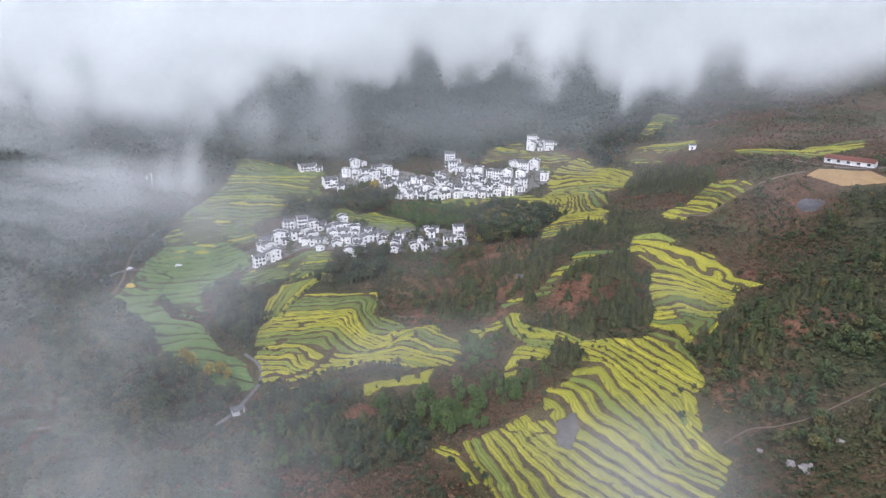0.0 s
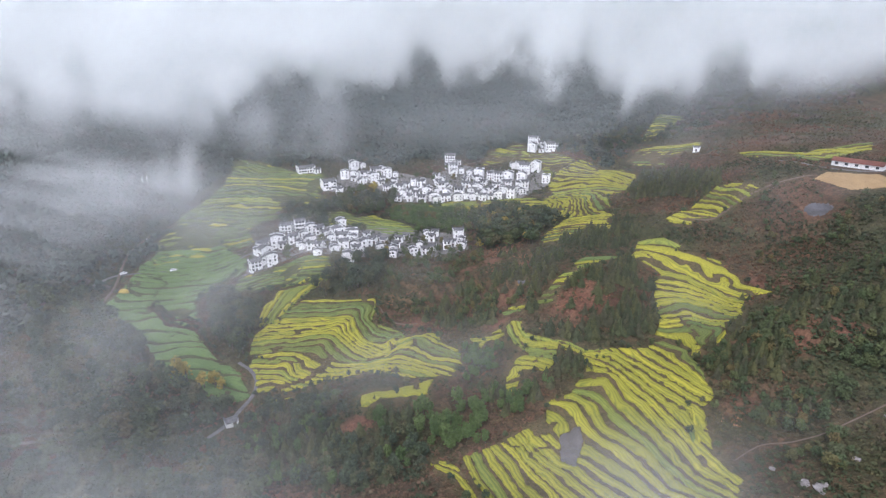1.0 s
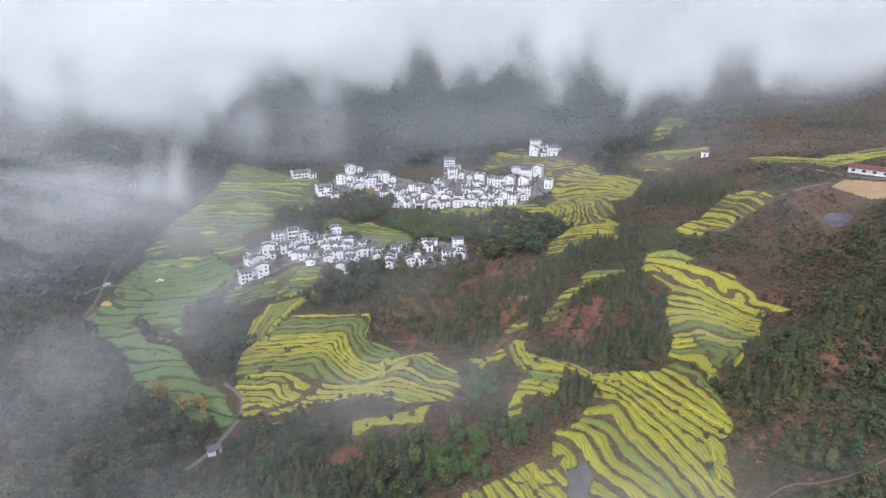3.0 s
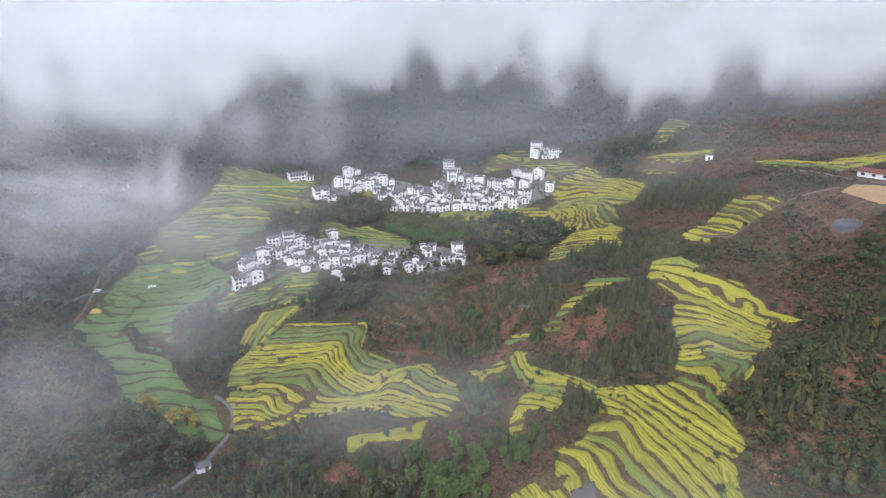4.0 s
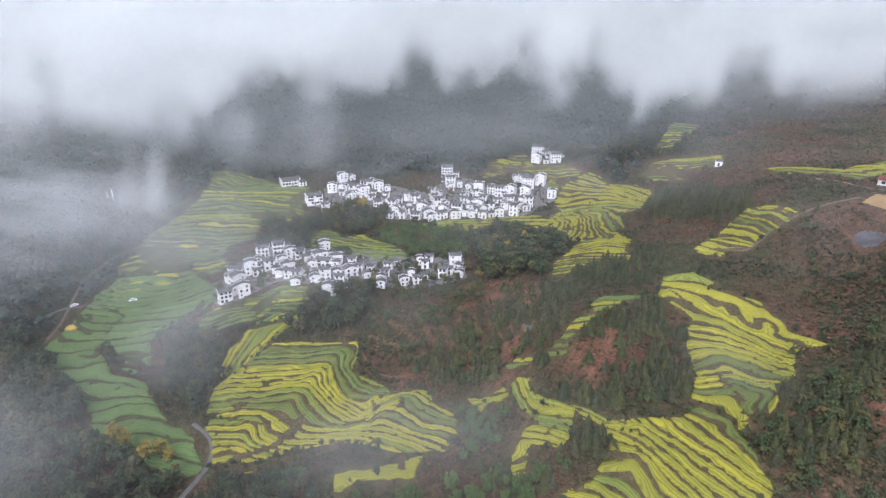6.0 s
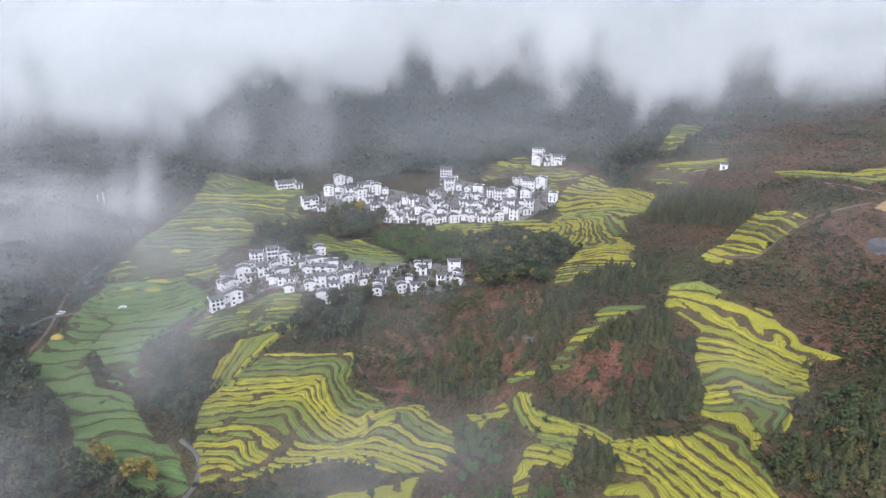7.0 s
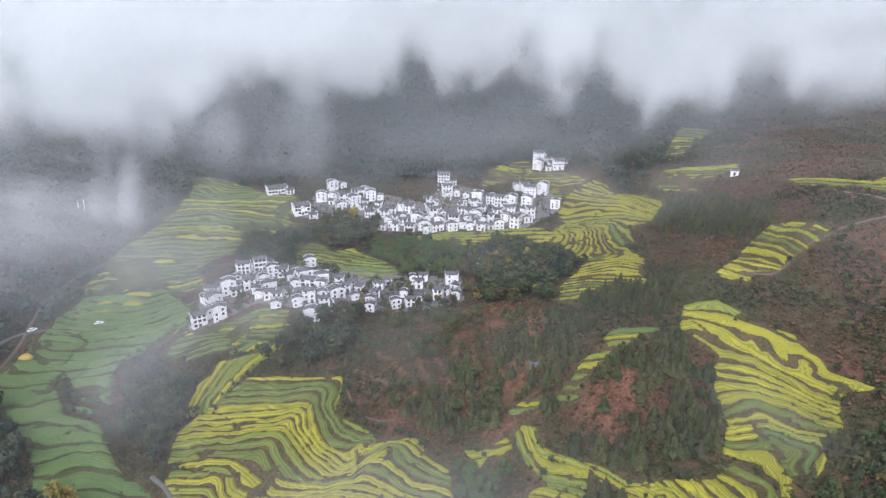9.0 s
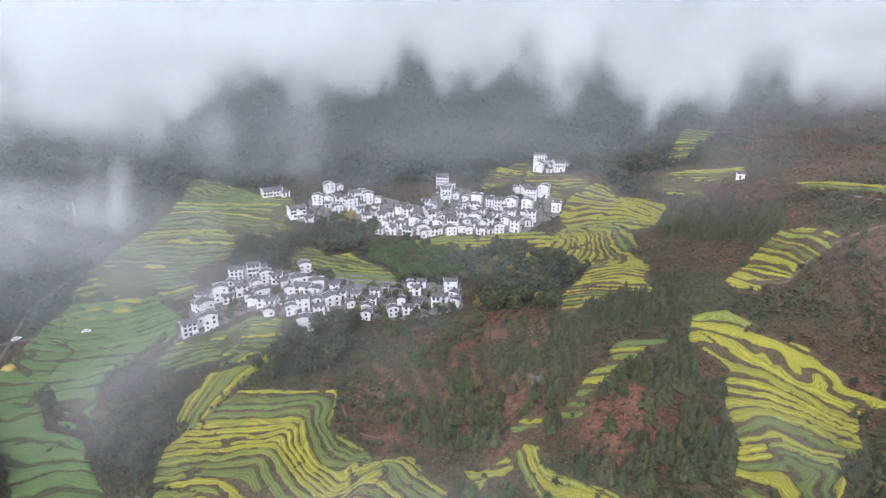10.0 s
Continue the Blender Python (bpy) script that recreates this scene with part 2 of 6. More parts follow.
# ---- the lie of the land: a sloping plain, its hills and hollows, and the mountains round it ----
# centre x, centre y, half width, half depth, height (a hollow where it is below zero)
HILLS = [
    (25, 320, 60, 45, -7.9),
    (90, 290, 32, 36, 6.3),
    (270, 330, 110, 110, 6.6),
    (195, 385, 50, 45, 29.1),
    (-210, 230, 55, 70, -2.9),
    (-175, 350, 70, 70, -25.6),
    (-75, 405, 70, 45, -1.6),
    (0, 195, 60, 40, -20.1),
    (85, 190, 55, 50, -7.8),
    (30, 560, 110, 60, -13.9),
    (-150, 560, 90, 60, -0.4),
    (190, 220, 70, 60, -20.5),
    (-90, 235, 40, 40, -28.7),
    (130, 480, 60, 60, -30.5),
    (-330, 450, 110, 140, 14.2),
    (230, 540, 80, 70, 18.0),
    (20, 100, 120, 70, -11.8),
    (-45, 300, 45, 35, -13.9),
]
HILLS_SMALL = [
    (150, 295, 35, 32, -13.7),
    (205, 345, 35, 30, -30.0),
    (85, 400, 45, 40, 2.3),
    (0, 400, 40, 35, -19.6),
    (150, 245, 30, 30, 11.6),
    (-15, 335, 30, 25, -0.9),
    (30, 265, 35, 25, -8.2),
    (-190, 430, 50, 40, -13.3),
    (-120, 395, 35, 30, -2.4),
    (125, 625, 50, 50, -11.6),
    (0, 605, 60, 45, 3.8),
    (260, 420, 45, 45, -2.3),
    (110, 265, 25, 25, -15.2),
    (75, 285, 22, 18, 6.1),
    (170, 400, 30, 22, -20.5),
    (-330, 250, 70, 70, 21.4),
    (260, 200, 70, 70, 20.4),
    (-60, 500, 70, 40, -16.7),
]
PLAIN, RISE_EAST, RISE_NORTH = 80.37, 0.07886, 0.01790


def soft_ramp(v, k):
    return k * np.logaddexp(0, v / k)


def macro(x, y):
    """The height of the land without terraces."""
    x, y = np.asarray(x, float), np.asarray(y, float)
    xc, yc = np.clip(x, -900, 900), np.clip(y, -200, 760)
    z = PLAIN + RISE_EAST * xc + RISE_NORTH * (yc - 350)
    for a, b, rx, ry, h in HILLS + HILLS_SMALL:
        z = z + h * np.exp(-((xc - a) / rx) ** 2 / 2 - ((yc - b) / ry) ** 2 / 2)
    foot = 710 - 30 * np.tanh((-xc - 30) / 150)
    m = 0.42 * soft_ramp(np.minimum(y, 1500) - foot, 35)
    return z + m + 0.30 * soft_ramp(-xc - 300, 40) + 0.16 * soft_ramp(xc - 330, 50)


def lattice(i, j, seed):
    h = (i * 374761393 + j * 668265263 + seed * 974634777) & 0x7FFFFFFF
    h = ((h ^ (h >> 13)) * 1274126177) & 0x7FFFFFFF
    return ((h ^ (h >> 16)) & 0xFFFF) / 65535.0


def rough(x, y, size, seed=0, octaves=3):
    """Smooth noise from -1 to 1 over the plan."""
    total, amp, norm = 0.0, 1.0, 0.0
    for o in range(octaves):
        u, v = np.asarray(x, float) / size + 57.3 * o, np.asarray(y, float) / size + 91.7 * o
        i, j = np.floor(u).astype(np.int64), np.floor(v).astype(np.int64)
        fu, fv = u - i, v - j
        fu, fv = fu * fu * (3 - 2 * fu), fv * fv * (3 - 2 * fv)
        a, b = lattice(i, j, seed + o), lattice(i + 1, j, seed + o)
        c, d = lattice(i, j + 1, seed + o), lattice(i + 1, j + 1, seed + o)
        total = total + amp * ((a * (1 - fu) + b * fu) * (1 - fv) + (c * (1 - fu) + d * fu) * fv)
        norm, amp, size = norm + amp, amp * 0.5, size * 0.5
    return 2 * total / norm - 1


def inside(x, y, outline):
    """The distance to the outline, above zero inside it."""
    x, y = np.asarray(x, float), np.asarray(y, float)
    best, odd = np.full(x.shape, 1e9), np.zeros(x.shape, bool)
    for (ax, ay), (bx, by) in zip(outline, outline[1:] + outline[:1]):
        dx, dy = bx - ax, by - ay
        t = np.clip(((x - ax) * dx + (y - ay) * dy) / (dx * dx + dy * dy + 1e-9), 0, 1)
        best = np.minimum(best, np.hypot(x - ax - t * dx, y - ay - t * dy))
        if abs(dy) > 1e-9:
            odd ^= ((ay > y) != (by > y)) & (x < ax + (y - ay) * dx / dy)
    return np.where(odd, best, -best)


# ---- the terraced fields: an outline, and edges along which the terraces run, numbered downhill ----
FIELDS = []
BANK = 0.25


def spread(line, step=5.0):
    out = []
    for (ax, ay), (bx, by) in zip(line, line[1:]):
        n = max(1, int(math.hypot(bx - ax, by - ay) / step))
        out += [(ax + (bx - ax) * k / n, ay + (by - ay) * k / n) for k in range(n)]
    return out + [line[-1]]


def kernel(d2):
    return 0.5 * d2 * np.log(d2 + 1e-6)


def field(name, ripe, outline, edges, finer=1.0, wave=1.0, bank=BANK, gaps=0.0, wild=0.0):
    pts = np.array([(x, y, n * finer) for n, line in edges for x, y in spread(line)])
    mid, size = pts[:, :2].mean(0), max(20.0, np.ptp(pts[:, :2], axis=0).max() / 2)
    p = (pts[:, :2] - mid) / size
    k = kernel(((p[:, None] - p[None]) ** 2).sum(-1)) + 2e-3 * np.eye(len(p))
    q = np.c_[np.ones(len(p)), p]
    a = np.block([[k, q], [q.T, np.zeros((3, 3))]])
    w = np.linalg.lstsq(a, np.r_[pts[:, 2], 0, 0, 0], rcond=None)[0]
    FIELDS.append(dict(name=name, ripe=ripe, outline=outline, p=p, w=w, mid=mid, size=size, seed=len(FIELDS), wave=wave, bank=bank, gaps=gaps, wild=wild))


def steps(f, x, y):
    """The number of the terrace at a place, with the fraction of its width."""
    sx, sy = (x - f["mid"][0]) / f["size"], (y - f["mid"][1]) / f["size"]
    u = f["w"][-3] + f["w"][-2] * sx + f["w"][-1] * sy
    for (px_, py_), w in zip(f["p"], f["w"]):
        u = u + w * kernel((sx - px_) ** 2 + (sy - py_) ** 2)
    u = u + 0.45 * rough(1.3 * u, 0 * u + 9.0 * f["seed"], 2.0, 30, 2)
    return u + f["wild"] * rough(x, y, 60, 48 + f["seed"], 1) + f["wave"] * (0.42 * rough(x, y, 26, 40 + f["seed"], 2) + 0.18 * rough(x, y, 8, 44 + f["seed"], 2))

field('lower_rapeseed', 0.8, [(6.9, 196.8), (19.5, 201.7), (27.9, 206.7), (41.3, 212.3), (43.0, 220.9), (52.7, 224.6), (62.1, 235.2), (63.2, 247.4), (72.7, 248.9), (92.2, 252.4), (99.4, 258.0), (106.1, 259.8), (110.6, 248.1), (108.8, 221.7), (107.3, 210.6), (100.8, 207.4), (98.0, 193.2), (96.3, 183.7), (99.6, 168.0), (93.1, 158.6), (86.0, 150.6), (72.9, 148.2), (52.8, 150.4), (21.3, 154.9), (13.4, 174.5)],
      [(0, [(99.4, 258.0), (107.9, 247.8), (107.9, 221.2)]), (2, [(87.6, 250.2), (98.5, 232.4), (102.6, 220.6), (106.9, 210.8)]), (4, [(73.9, 248.5), (83.0, 238.7), (89.5, 227.3), (96.6, 213.2), (100.5, 206.8)]), (6, [(64.2, 245.6), (74.6, 240.4), (80.2, 228.6), (86.2, 216.4), (92.0, 203.1), (94.2, 186.0), (99.6, 168.0)])]
      + [(9, [(53.6, 229.7), (68.3, 229.7), (72.1, 215.8), (75.5, 211.2), (80.1, 196.3), (81.4, 181.3), (87.4, 166.5), (93.1, 158.6)]), (12, [(43.7, 220.8), (53.9, 217.8), (56.7, 208.7), (64.6, 194.5), (70.2, 177.5), (77.2, 159.4)]), (16, [(27.9, 206.7), (38.1, 191.1), (46.5, 179.6), (54.8, 157.9)]), (19, [(16.0, 200.5), (22.6, 187.0), (27.3, 172.8), (32.3, 155.2)]), (21, [(6.9, 195.9), (11.7, 181.6), (18.4, 163.6)])], wave=1.5, wild=0.9)
field('lower_side', 0.8, [(-7.5, 194.9), (-3.1, 197.8), (5.7, 192.1), (13.2, 171.7), (9.1, 170.7), (3.4, 185.7)],
      [(0, [(-3.1, 197.8), (5.7, 192.1)]), (2, [(-7.1, 194.9), (3.4, 185.0), (10.1, 170.6)])])
field('corner_patch', 0.9, [(94.3, 209.1), (100.1, 208.5), (98.0, 196.9), (94.2, 189.7), (90.6, 190.1)],
      [(0, [(94.3, 209.1), (90.6, 190.1)]), (2, [(100.1, 208.5), (94.5, 189.7)])])
field('right_fan', 0.65, [(112.1, 337.4), (128.6, 338.8), (136.1, 331.3), (131.9, 327.6), (154.7, 320.7), (155.1, 311.0), (157.5, 305.9), (157.7, 297.5), (165.3, 282.2), (152.3, 282.5), (145.7, 272.5), (139.9, 262.5), (133.5, 263.2), (129.6, 252.1), (122.1, 245.2), (118.8, 250.1), (112.7, 241.4), (110.2, 242.2), (111.7, 258.3), (100.4, 263.1), (105.5, 272.8), (107.5, 288.0), (112.0, 301.9), (117.0, 307.1), (112.9, 313.1), (104.6, 322.1)],
      [(0, [(113.7, 337.7), (128.0, 337.1), (134.3, 330.4)]), (1, [(112.8, 330.3), (130.0, 326.3), (144.8, 317.0), (153.6, 309.0), (164.8, 282.6)]), (2, [(104.8, 322.6), (118.1, 320.4), (130.3, 311.5), (138.0, 303.4), (152.6, 288.5)]), (3, [(114.7, 306.0), (129.0, 304.3), (138.8, 296.0), (148.9, 276.8)]), (5, [(112.3, 294.7), (125.1, 293.8), (137.3, 286.7), (145.2, 270.8)]), (7, [(107.6, 280.6), (122.8, 286.3), (131.5, 279.1), (139.4, 263.1)]), (8.2, [(106.2, 276.5), (121.7, 278.5), (133.8, 264.7)]), (10, [(108.1, 271.1), (122.6, 271.8), (128.6, 259.2), (121.8, 248.7)]), (12, [(102.0, 264.4), (112.4, 261.1), (115.5, 250.7), (112.4, 242.5)])], finer=1.15, wave=1.3, wild=0.4)
field('bowl_terraces', 0.55, [(-83.7, 332.6), (-63.6, 331.7), (-40.5, 329.9), (-35.8, 328.1), (-36.9, 319.1), (-38.5, 307.0), (-28.3, 298.6), (-20.8, 290.6), (-18.3, 286.9), (-2.6, 283.9), (-0.3, 274.7), (7.4, 266.0), (6.4, 271.7), (10.3, 254.2), (3.9, 243.9), (-6.0, 244.6), (-18.4, 247.7), (-30.8, 257.0), (-40.3, 257.2), (-53.9, 259.4), (-66.6, 256.6), (-88.0, 252.4), (-92.6, 261.5), (-94.6, 273.1), (-104.1, 283.0), (-94.0, 283.2), (-101.0, 285.1), (-103.8, 299.9), (-98.2, 311.3), (-90.9, 320.7)],
      [(0, [(-83.5, 331.9), (-63.3, 330.4), (-40.9, 329.3), (-38.3, 325.1), (-40.1, 309.7), (-33.3, 301.4), (-23.3, 293.7)]), (2, [(-86.1, 320.5), (-68.2, 320.5), (-53.2, 323.4), (-46.5, 319.7), (-46.9, 311.3), (-34.8, 294.2), (-22.3, 285.6)]), (4, [(-90.2, 311.8), (-72.8, 311.5), (-57.2, 314.2), (-52.0, 311.4), (-49.1, 300.1), (-39.7, 288.9), (-27.6, 278.9)]), (6, [(-95.2, 303.4), (-80.0, 304.9), (-64.3, 305.2), (-57.2, 306.8), (-53.9, 299.4), (-44.7, 287.3), (-31.8, 274.0)]), (9, [(-100.8, 289.9), (-87.4, 293.9), (-72.9, 296.0), (-63.7, 296.0), (-58.7, 288.0), (-48.3, 275.5)])]
      + [(6, [(-24.1, 285.6), (-9.9, 282.9), (-5.3, 274.1), (4.0, 266.3)]), (9, [(-23.1, 274.8), (-14.2, 270.0), (-7.7, 259.5), (0.5, 255.6)]), (12, [(-31.7, 263.6), (-16.8, 257.0), (-6.0, 246.2)]), (13, [(-94.8, 277.7), (-81.4, 279.9), (-75.6, 272.4), (-61.1, 264.2)]), (16, [(-91.0, 261.5), (-80.8, 263.9), (-69.6, 258.9)])], finer=1.12, wave=1.6, gaps=0.2, wild=0.6)
field('bowl_upper', 0.45, [(-86.5, 360.7), (-71.9, 353.1), (-82.2, 338.9), (-87.2, 328.7), (-92.7, 311.2), (-102.5, 309.3), (-107.0, 325.3), (-101.7, 337.3), (-101.6, 353.0)],
      [(0, [(-72.9, 353.3), (-82.2, 338.9), (-88.9, 323.5)]), (4, [(-89.3, 361.6), (-101.0, 345.5), (-102.7, 313.5)])], finer=1.2, wave=1.6, gaps=0.2, wild=0.5)
field('village_front', 0.18, [(-136.7, 384.9), (-125.5, 387.6), (-107.8, 389.6), (-94.6, 396.3), (-75.3, 386.8), (-69.0, 375.8), (-75.1, 368.6), (-68.6, 358.7), (-82.8, 351.3), (-91.8, 358.8), (-101.9, 356.0), (-122.1, 351.8), (-135.0, 356.9), (-136.6, 371.4)],
      [(0, [(-109.7, 395.2), (-75.3, 386.8)]), (3, [(-132.4, 389.2), (-97.4, 376.4), (-69.2, 373.0)]), (6, [(-136.0, 363.8), (-119.3, 364.9), (-98.5, 362.3), (-80.1, 356.0)])], finer=1.3, wave=2.2, bank=0.32, gaps=0.42, wild=1.0)
field('upper_rapeseed', 0.75, [(107.3, 579.3), (125.9, 602.4), (139.6, 611.0), (143.8, 595.1), (145.0, 564.6), (162.8, 541.6), (169.8, 523.2), (158.5, 506.5), (142.1, 507.2), (137.8, 479.9), (132.2, 485.7), (121.9, 414.5), (105.0, 374.6), (106.2, 358.4), (91.6, 367.2), (77.7, 364.2), (63.0, 353.5), (61.6, 369.6), (68.2, 382.3), (81.0, 401.8), (95.4, 440.3), (78.2, 481.0), (79.9, 514.7), (99.3, 535.6), (97.1, 552.2)],
      [(0, [(137.0, 610.0), (143.3, 570.0), (169.3, 526.6)]), (4, [(110.8, 585.8), (130.6, 562.5), (147.2, 543.9), (161.5, 513.6)]), (7, [(91.7, 541.4), (120.6, 537.2), (142.6, 526.4), (157.4, 507.7)]), (8.5, [(98.3, 530.2), (122.8, 528.2), (133.5, 522.2), (143.0, 506.4)]), (10, [(128.9, 519.7), (126.7, 498.7), (129.5, 476.6), (121.9, 414.5)]), (12, [(121.3, 518.2), (117.3, 494.9), (114.8, 465.9), (96.9, 439.5), (83.4, 409.3)])]
      + [(14, [(114.2, 519.2), (106.1, 490.1)]), (16, [(105.4, 519.8), (94.0, 484.1)]), (18, [(95.1, 517.5), (82.2, 482.1)]), (13, [(85.9, 403.7), (101.0, 409.1), (112.6, 388.7)]), (15, [(77.4, 392.4), (94.7, 387.6), (106.8, 373.5)]), (17.5, [(68.3, 383.1), (79.8, 378.4), (92.4, 369.8), (105.4, 357.5)]), (21, [(61.8, 363.6), (74.6, 362.0)])], finer=1.3, wave=1.5, bank=0.38, gaps=0.15)
field('strip_field', 0.93, [(135.4, 359.3), (144.4, 367.7), (172.5, 406.9), (190.6, 416.0), (200.7, 408.8), (206.8, 390.5), (206.1, 384.4), (190.8, 380.0), (179.8, 374.0), (168.8, 362.5), (152.2, 359.3), (148.8, 350.3), (137.9, 353.1)],
      [(0, [(197.5, 413.1), (202.4, 401.8), (206.6, 386.7)]), (3, [(188.0, 413.4), (191.9, 396.7), (193.6, 379.3)]), (6, [(173.5, 409.1), (176.6, 392.7), (177.2, 370.2)]), (9, [(146.8, 372.8), (152.7, 363.1), (167.3, 360.6)]), (10.5, [(135.4, 359.3), (147.7, 349.6)])], wave=0.7, bank=0.42, gaps=0.1)
field('far_field', 0.55, [(170.8, 557.3), (185.1, 573.1), (204.3, 556.7), (226.5, 533.0), (217.4, 519.3), (204.4, 526.3), (191.3, 530.1), (191.0, 515.6), (176.5, 534.3), (171.3, 545.8)],
      [(0, [(186.7, 578.0), (206.9, 552.9), (226.5, 533.0)]), (3, [(177.9, 564.2), (191.2, 543.0), (210.5, 522.5)]), (5.5, [(171.2, 549.4), (190.7, 514.9)])], finer=1.4, wave=1.5, bank=0.4, gaps=0.25)
field('mountain_field', 0.2, [(196.7, 604.5), (223.3, 665.5), (251.5, 716.6), (274.3, 696.4), (251.7, 658.7), (232.9, 637.4), (215.7, 601.7), (198.9, 587.9)],
      [(0, [(250.2, 713.0), (273.4, 694.3)]), (5, [(216.6, 656.8), (231.4, 630.3)]), (8, [(195.0, 602.0), (210.8, 593.6)])], finer=1.4, wave=1.5, bank=0.5, gaps=0.35)
field('barn_field', 0.55, [(237.0, 489.0), (261.8, 473.9), (275.2, 462.5), (265.8, 445.0), (237.1, 472.9)],
      [(0, [(239.1, 489.7), (276.5, 464.5)]), (2, [(236.0, 470.9), (264.9, 443.6)])])
field('tower_field', 0.4, [(39.4, 604.7), (51.4, 651.0), (86.4, 671.2), (101.4, 645.4), (123.5, 639.3), (136.5, 618.3), (109.4, 578.6), (98.0, 565.5), (100.1, 614.8), (80.4, 622.9)],
      [(0, [(52.7, 653.9), (123.9, 641.8)]), (6, [(39.2, 602.4), (109.9, 581.0)])], finer=1.6, wave=1.8, bank=0.5, gaps=0.6, wild=1.0)
field('far_left', 0.17, [(-224.2, 636.6), (-205.2, 640.4), (-171.2, 613.6), (-141.1, 592.7), (-117.2, 591.0), (-113.8, 565.5), (-115.5, 543.7), (-93.9, 538.6), (-102.5, 522.9), (-135.7, 510.3), (-142.8, 495.2), (-133.7, 490.7), (-150.9, 474.4), (-155.3, 461.1), (-142.4, 440.6), (-189.1, 422.4), (-207.9, 405.1), (-215.7, 437.1), (-211.3, 478.2), (-203.0, 510.6), (-200.8, 544.0), (-211.2, 603.3)],
      [(0, [(-219.2, 636.8), (-180.9, 613.3), (-122.4, 593.4)]), (5, [(-204.7, 563.9), (-166.8, 570.2), (-119.4, 570.2)]), (8, [(-201.6, 526.1), (-165.7, 540.6), (-111.9, 547.0)]), (11, [(-199.6, 502.8), (-151.4, 522.4), (-96.9, 536.5)]), (14, [(-201.4, 480.7), (-166.7, 487.1), (-135.2, 508.6)]), (18, [(-208.1, 455.9), (-155.4, 466.2)]), (23, [(-208.3, 411.1), (-188.0, 427.1), (-143.9, 439.8)])], finer=1.35, wave=2.0, bank=0.34, gaps=0.55, wild=1.6)
field('village_apron', 0.7, [(-26.5, 517.3), (-2.7, 524.0), (34.7, 523.6), (81.4, 529.6), (89.3, 514.9), (75.0, 489.1), (35.6, 478.9), (5.6, 487.3)],
      [(0, [(-6.9, 524.9), (34.7, 523.6), (81.4, 529.6)]), (3, [(-24.8, 510.7), (5.6, 492.2), (35.7, 480.6), (75.4, 492.0)])], finer=1.5, wave=1.5)
field('village_gap', 0.25, [(-99.9, 507.9), (-84.3, 514.4), (-73.1, 497.0), (-58.6, 505.3), (-38.4, 468.2), (-21.2, 442.4), (-21.1, 431.6), (-41.2, 431.9), (-59.0, 439.1), (-70.6, 454.6), (-90.2, 462.0)],
      [(0, [(-96.1, 512.5), (-58.6, 505.3), (-37.8, 479.4)]), (5, [(-90.2, 462.0), (-59.0, 439.1), (-21.1, 431.6)])], finer=1.5, wave=2.0, gaps=0.5, wild=1.0)
field('valley_green', 0.0, [(-211.2, 429.2), (-170.2, 442.6), (-141.5, 416.6), (-136.5, 396.5), (-149.9, 371.1), (-152.5, 346.9), (-137.2, 313.0), (-128.9, 300.2), (-114.5, 280.3), (-103.0, 272.4), (-93.1, 258.6), (-99.0, 253.8), (-117.7, 255.4), (-134.3, 257.6), (-146.6, 277.4), (-182.6, 313.1), (-204.7, 331.8), (-206.9, 365.9), (-214.0, 404.7)],
      [(0, [(-209.0, 424.4), (-150.8, 432.5)]), (2, [(-209.9, 389.9), (-155.3, 412.2)]), (4, [(-208.2, 357.1), (-159.3, 369.3)]), (5, [(-198.7, 330.5), (-175.0, 341.5), (-149.0, 346.1)]), (6.5, [(-176.3, 307.1), (-160.8, 314.5), (-131.2, 302.4)]), (8, [(-146.6, 277.4), (-136.8, 288.1), (-118.2, 286.8)]), (10, [(-134.3, 257.6), (-116.5, 263.5), (-96.8, 261.2)])], finer=1.7, wave=1.1, bank=0.15, wild=1.6)
field('hill_patch', 0.85, [(31.1, 277.7), (35.0, 280.6), (38.9, 277.9), (40.5, 266.4), (55.1, 257.8), (49.4, 244.0), (45.6, 240.5), (36.4, 243.1), (33.5, 233.5), (31.6, 228.0), (25.5, 230.4), (27.5, 240.2), (33.1, 251.8), (39.9, 253.2), (31.8, 265.5)],
      [(0, [(38.9, 278.5), (41.0, 266.3), (55.1, 257.8)]), (3, [(32.1, 275.6), (35.1, 259.5), (42.3, 254.1), (52.0, 249.3)]), (6, [(26.7, 238.8), (32.5, 247.0), (40.8, 244.2), (48.6, 239.8)]), (9, [(26.5, 229.7), (31.6, 228.0)])], finer=1.0, wave=1.3)
field('hill_foot', 0.85, [(38.9, 277.9), (40.8, 268.3), (55.2, 258.4), (65.6, 249.5), (80.8, 249.0), (87.3, 251.8), (74.5, 242.1), (63.5, 245.2), (53.3, 253.9), (39.0, 263.2)],
      [(0, [(39.6, 277.5), (55.3, 258.9), (65.7, 250.0), (87.6, 252.8)]), (2, [(38.0, 274.9), (39.0, 263.2), (53.3, 253.7), (63.4, 244.6), (74.3, 241.5)])])
field('low_patch', 0.75, [(-36.8, 232.7), (-36.7, 243.6), (-22.3, 241.9), (-4.4, 243.1), (-5.7, 235.7), (-6.8, 226.5), (-15.1, 232.9), (-28.2, 236.1), (-33.4, 230.6)],
      [(0, [(-36.8, 244.2), (-4.8, 242.9)]), (2, [(-36.3, 232.6), (-6.9, 228.0)])], finer=0.55)
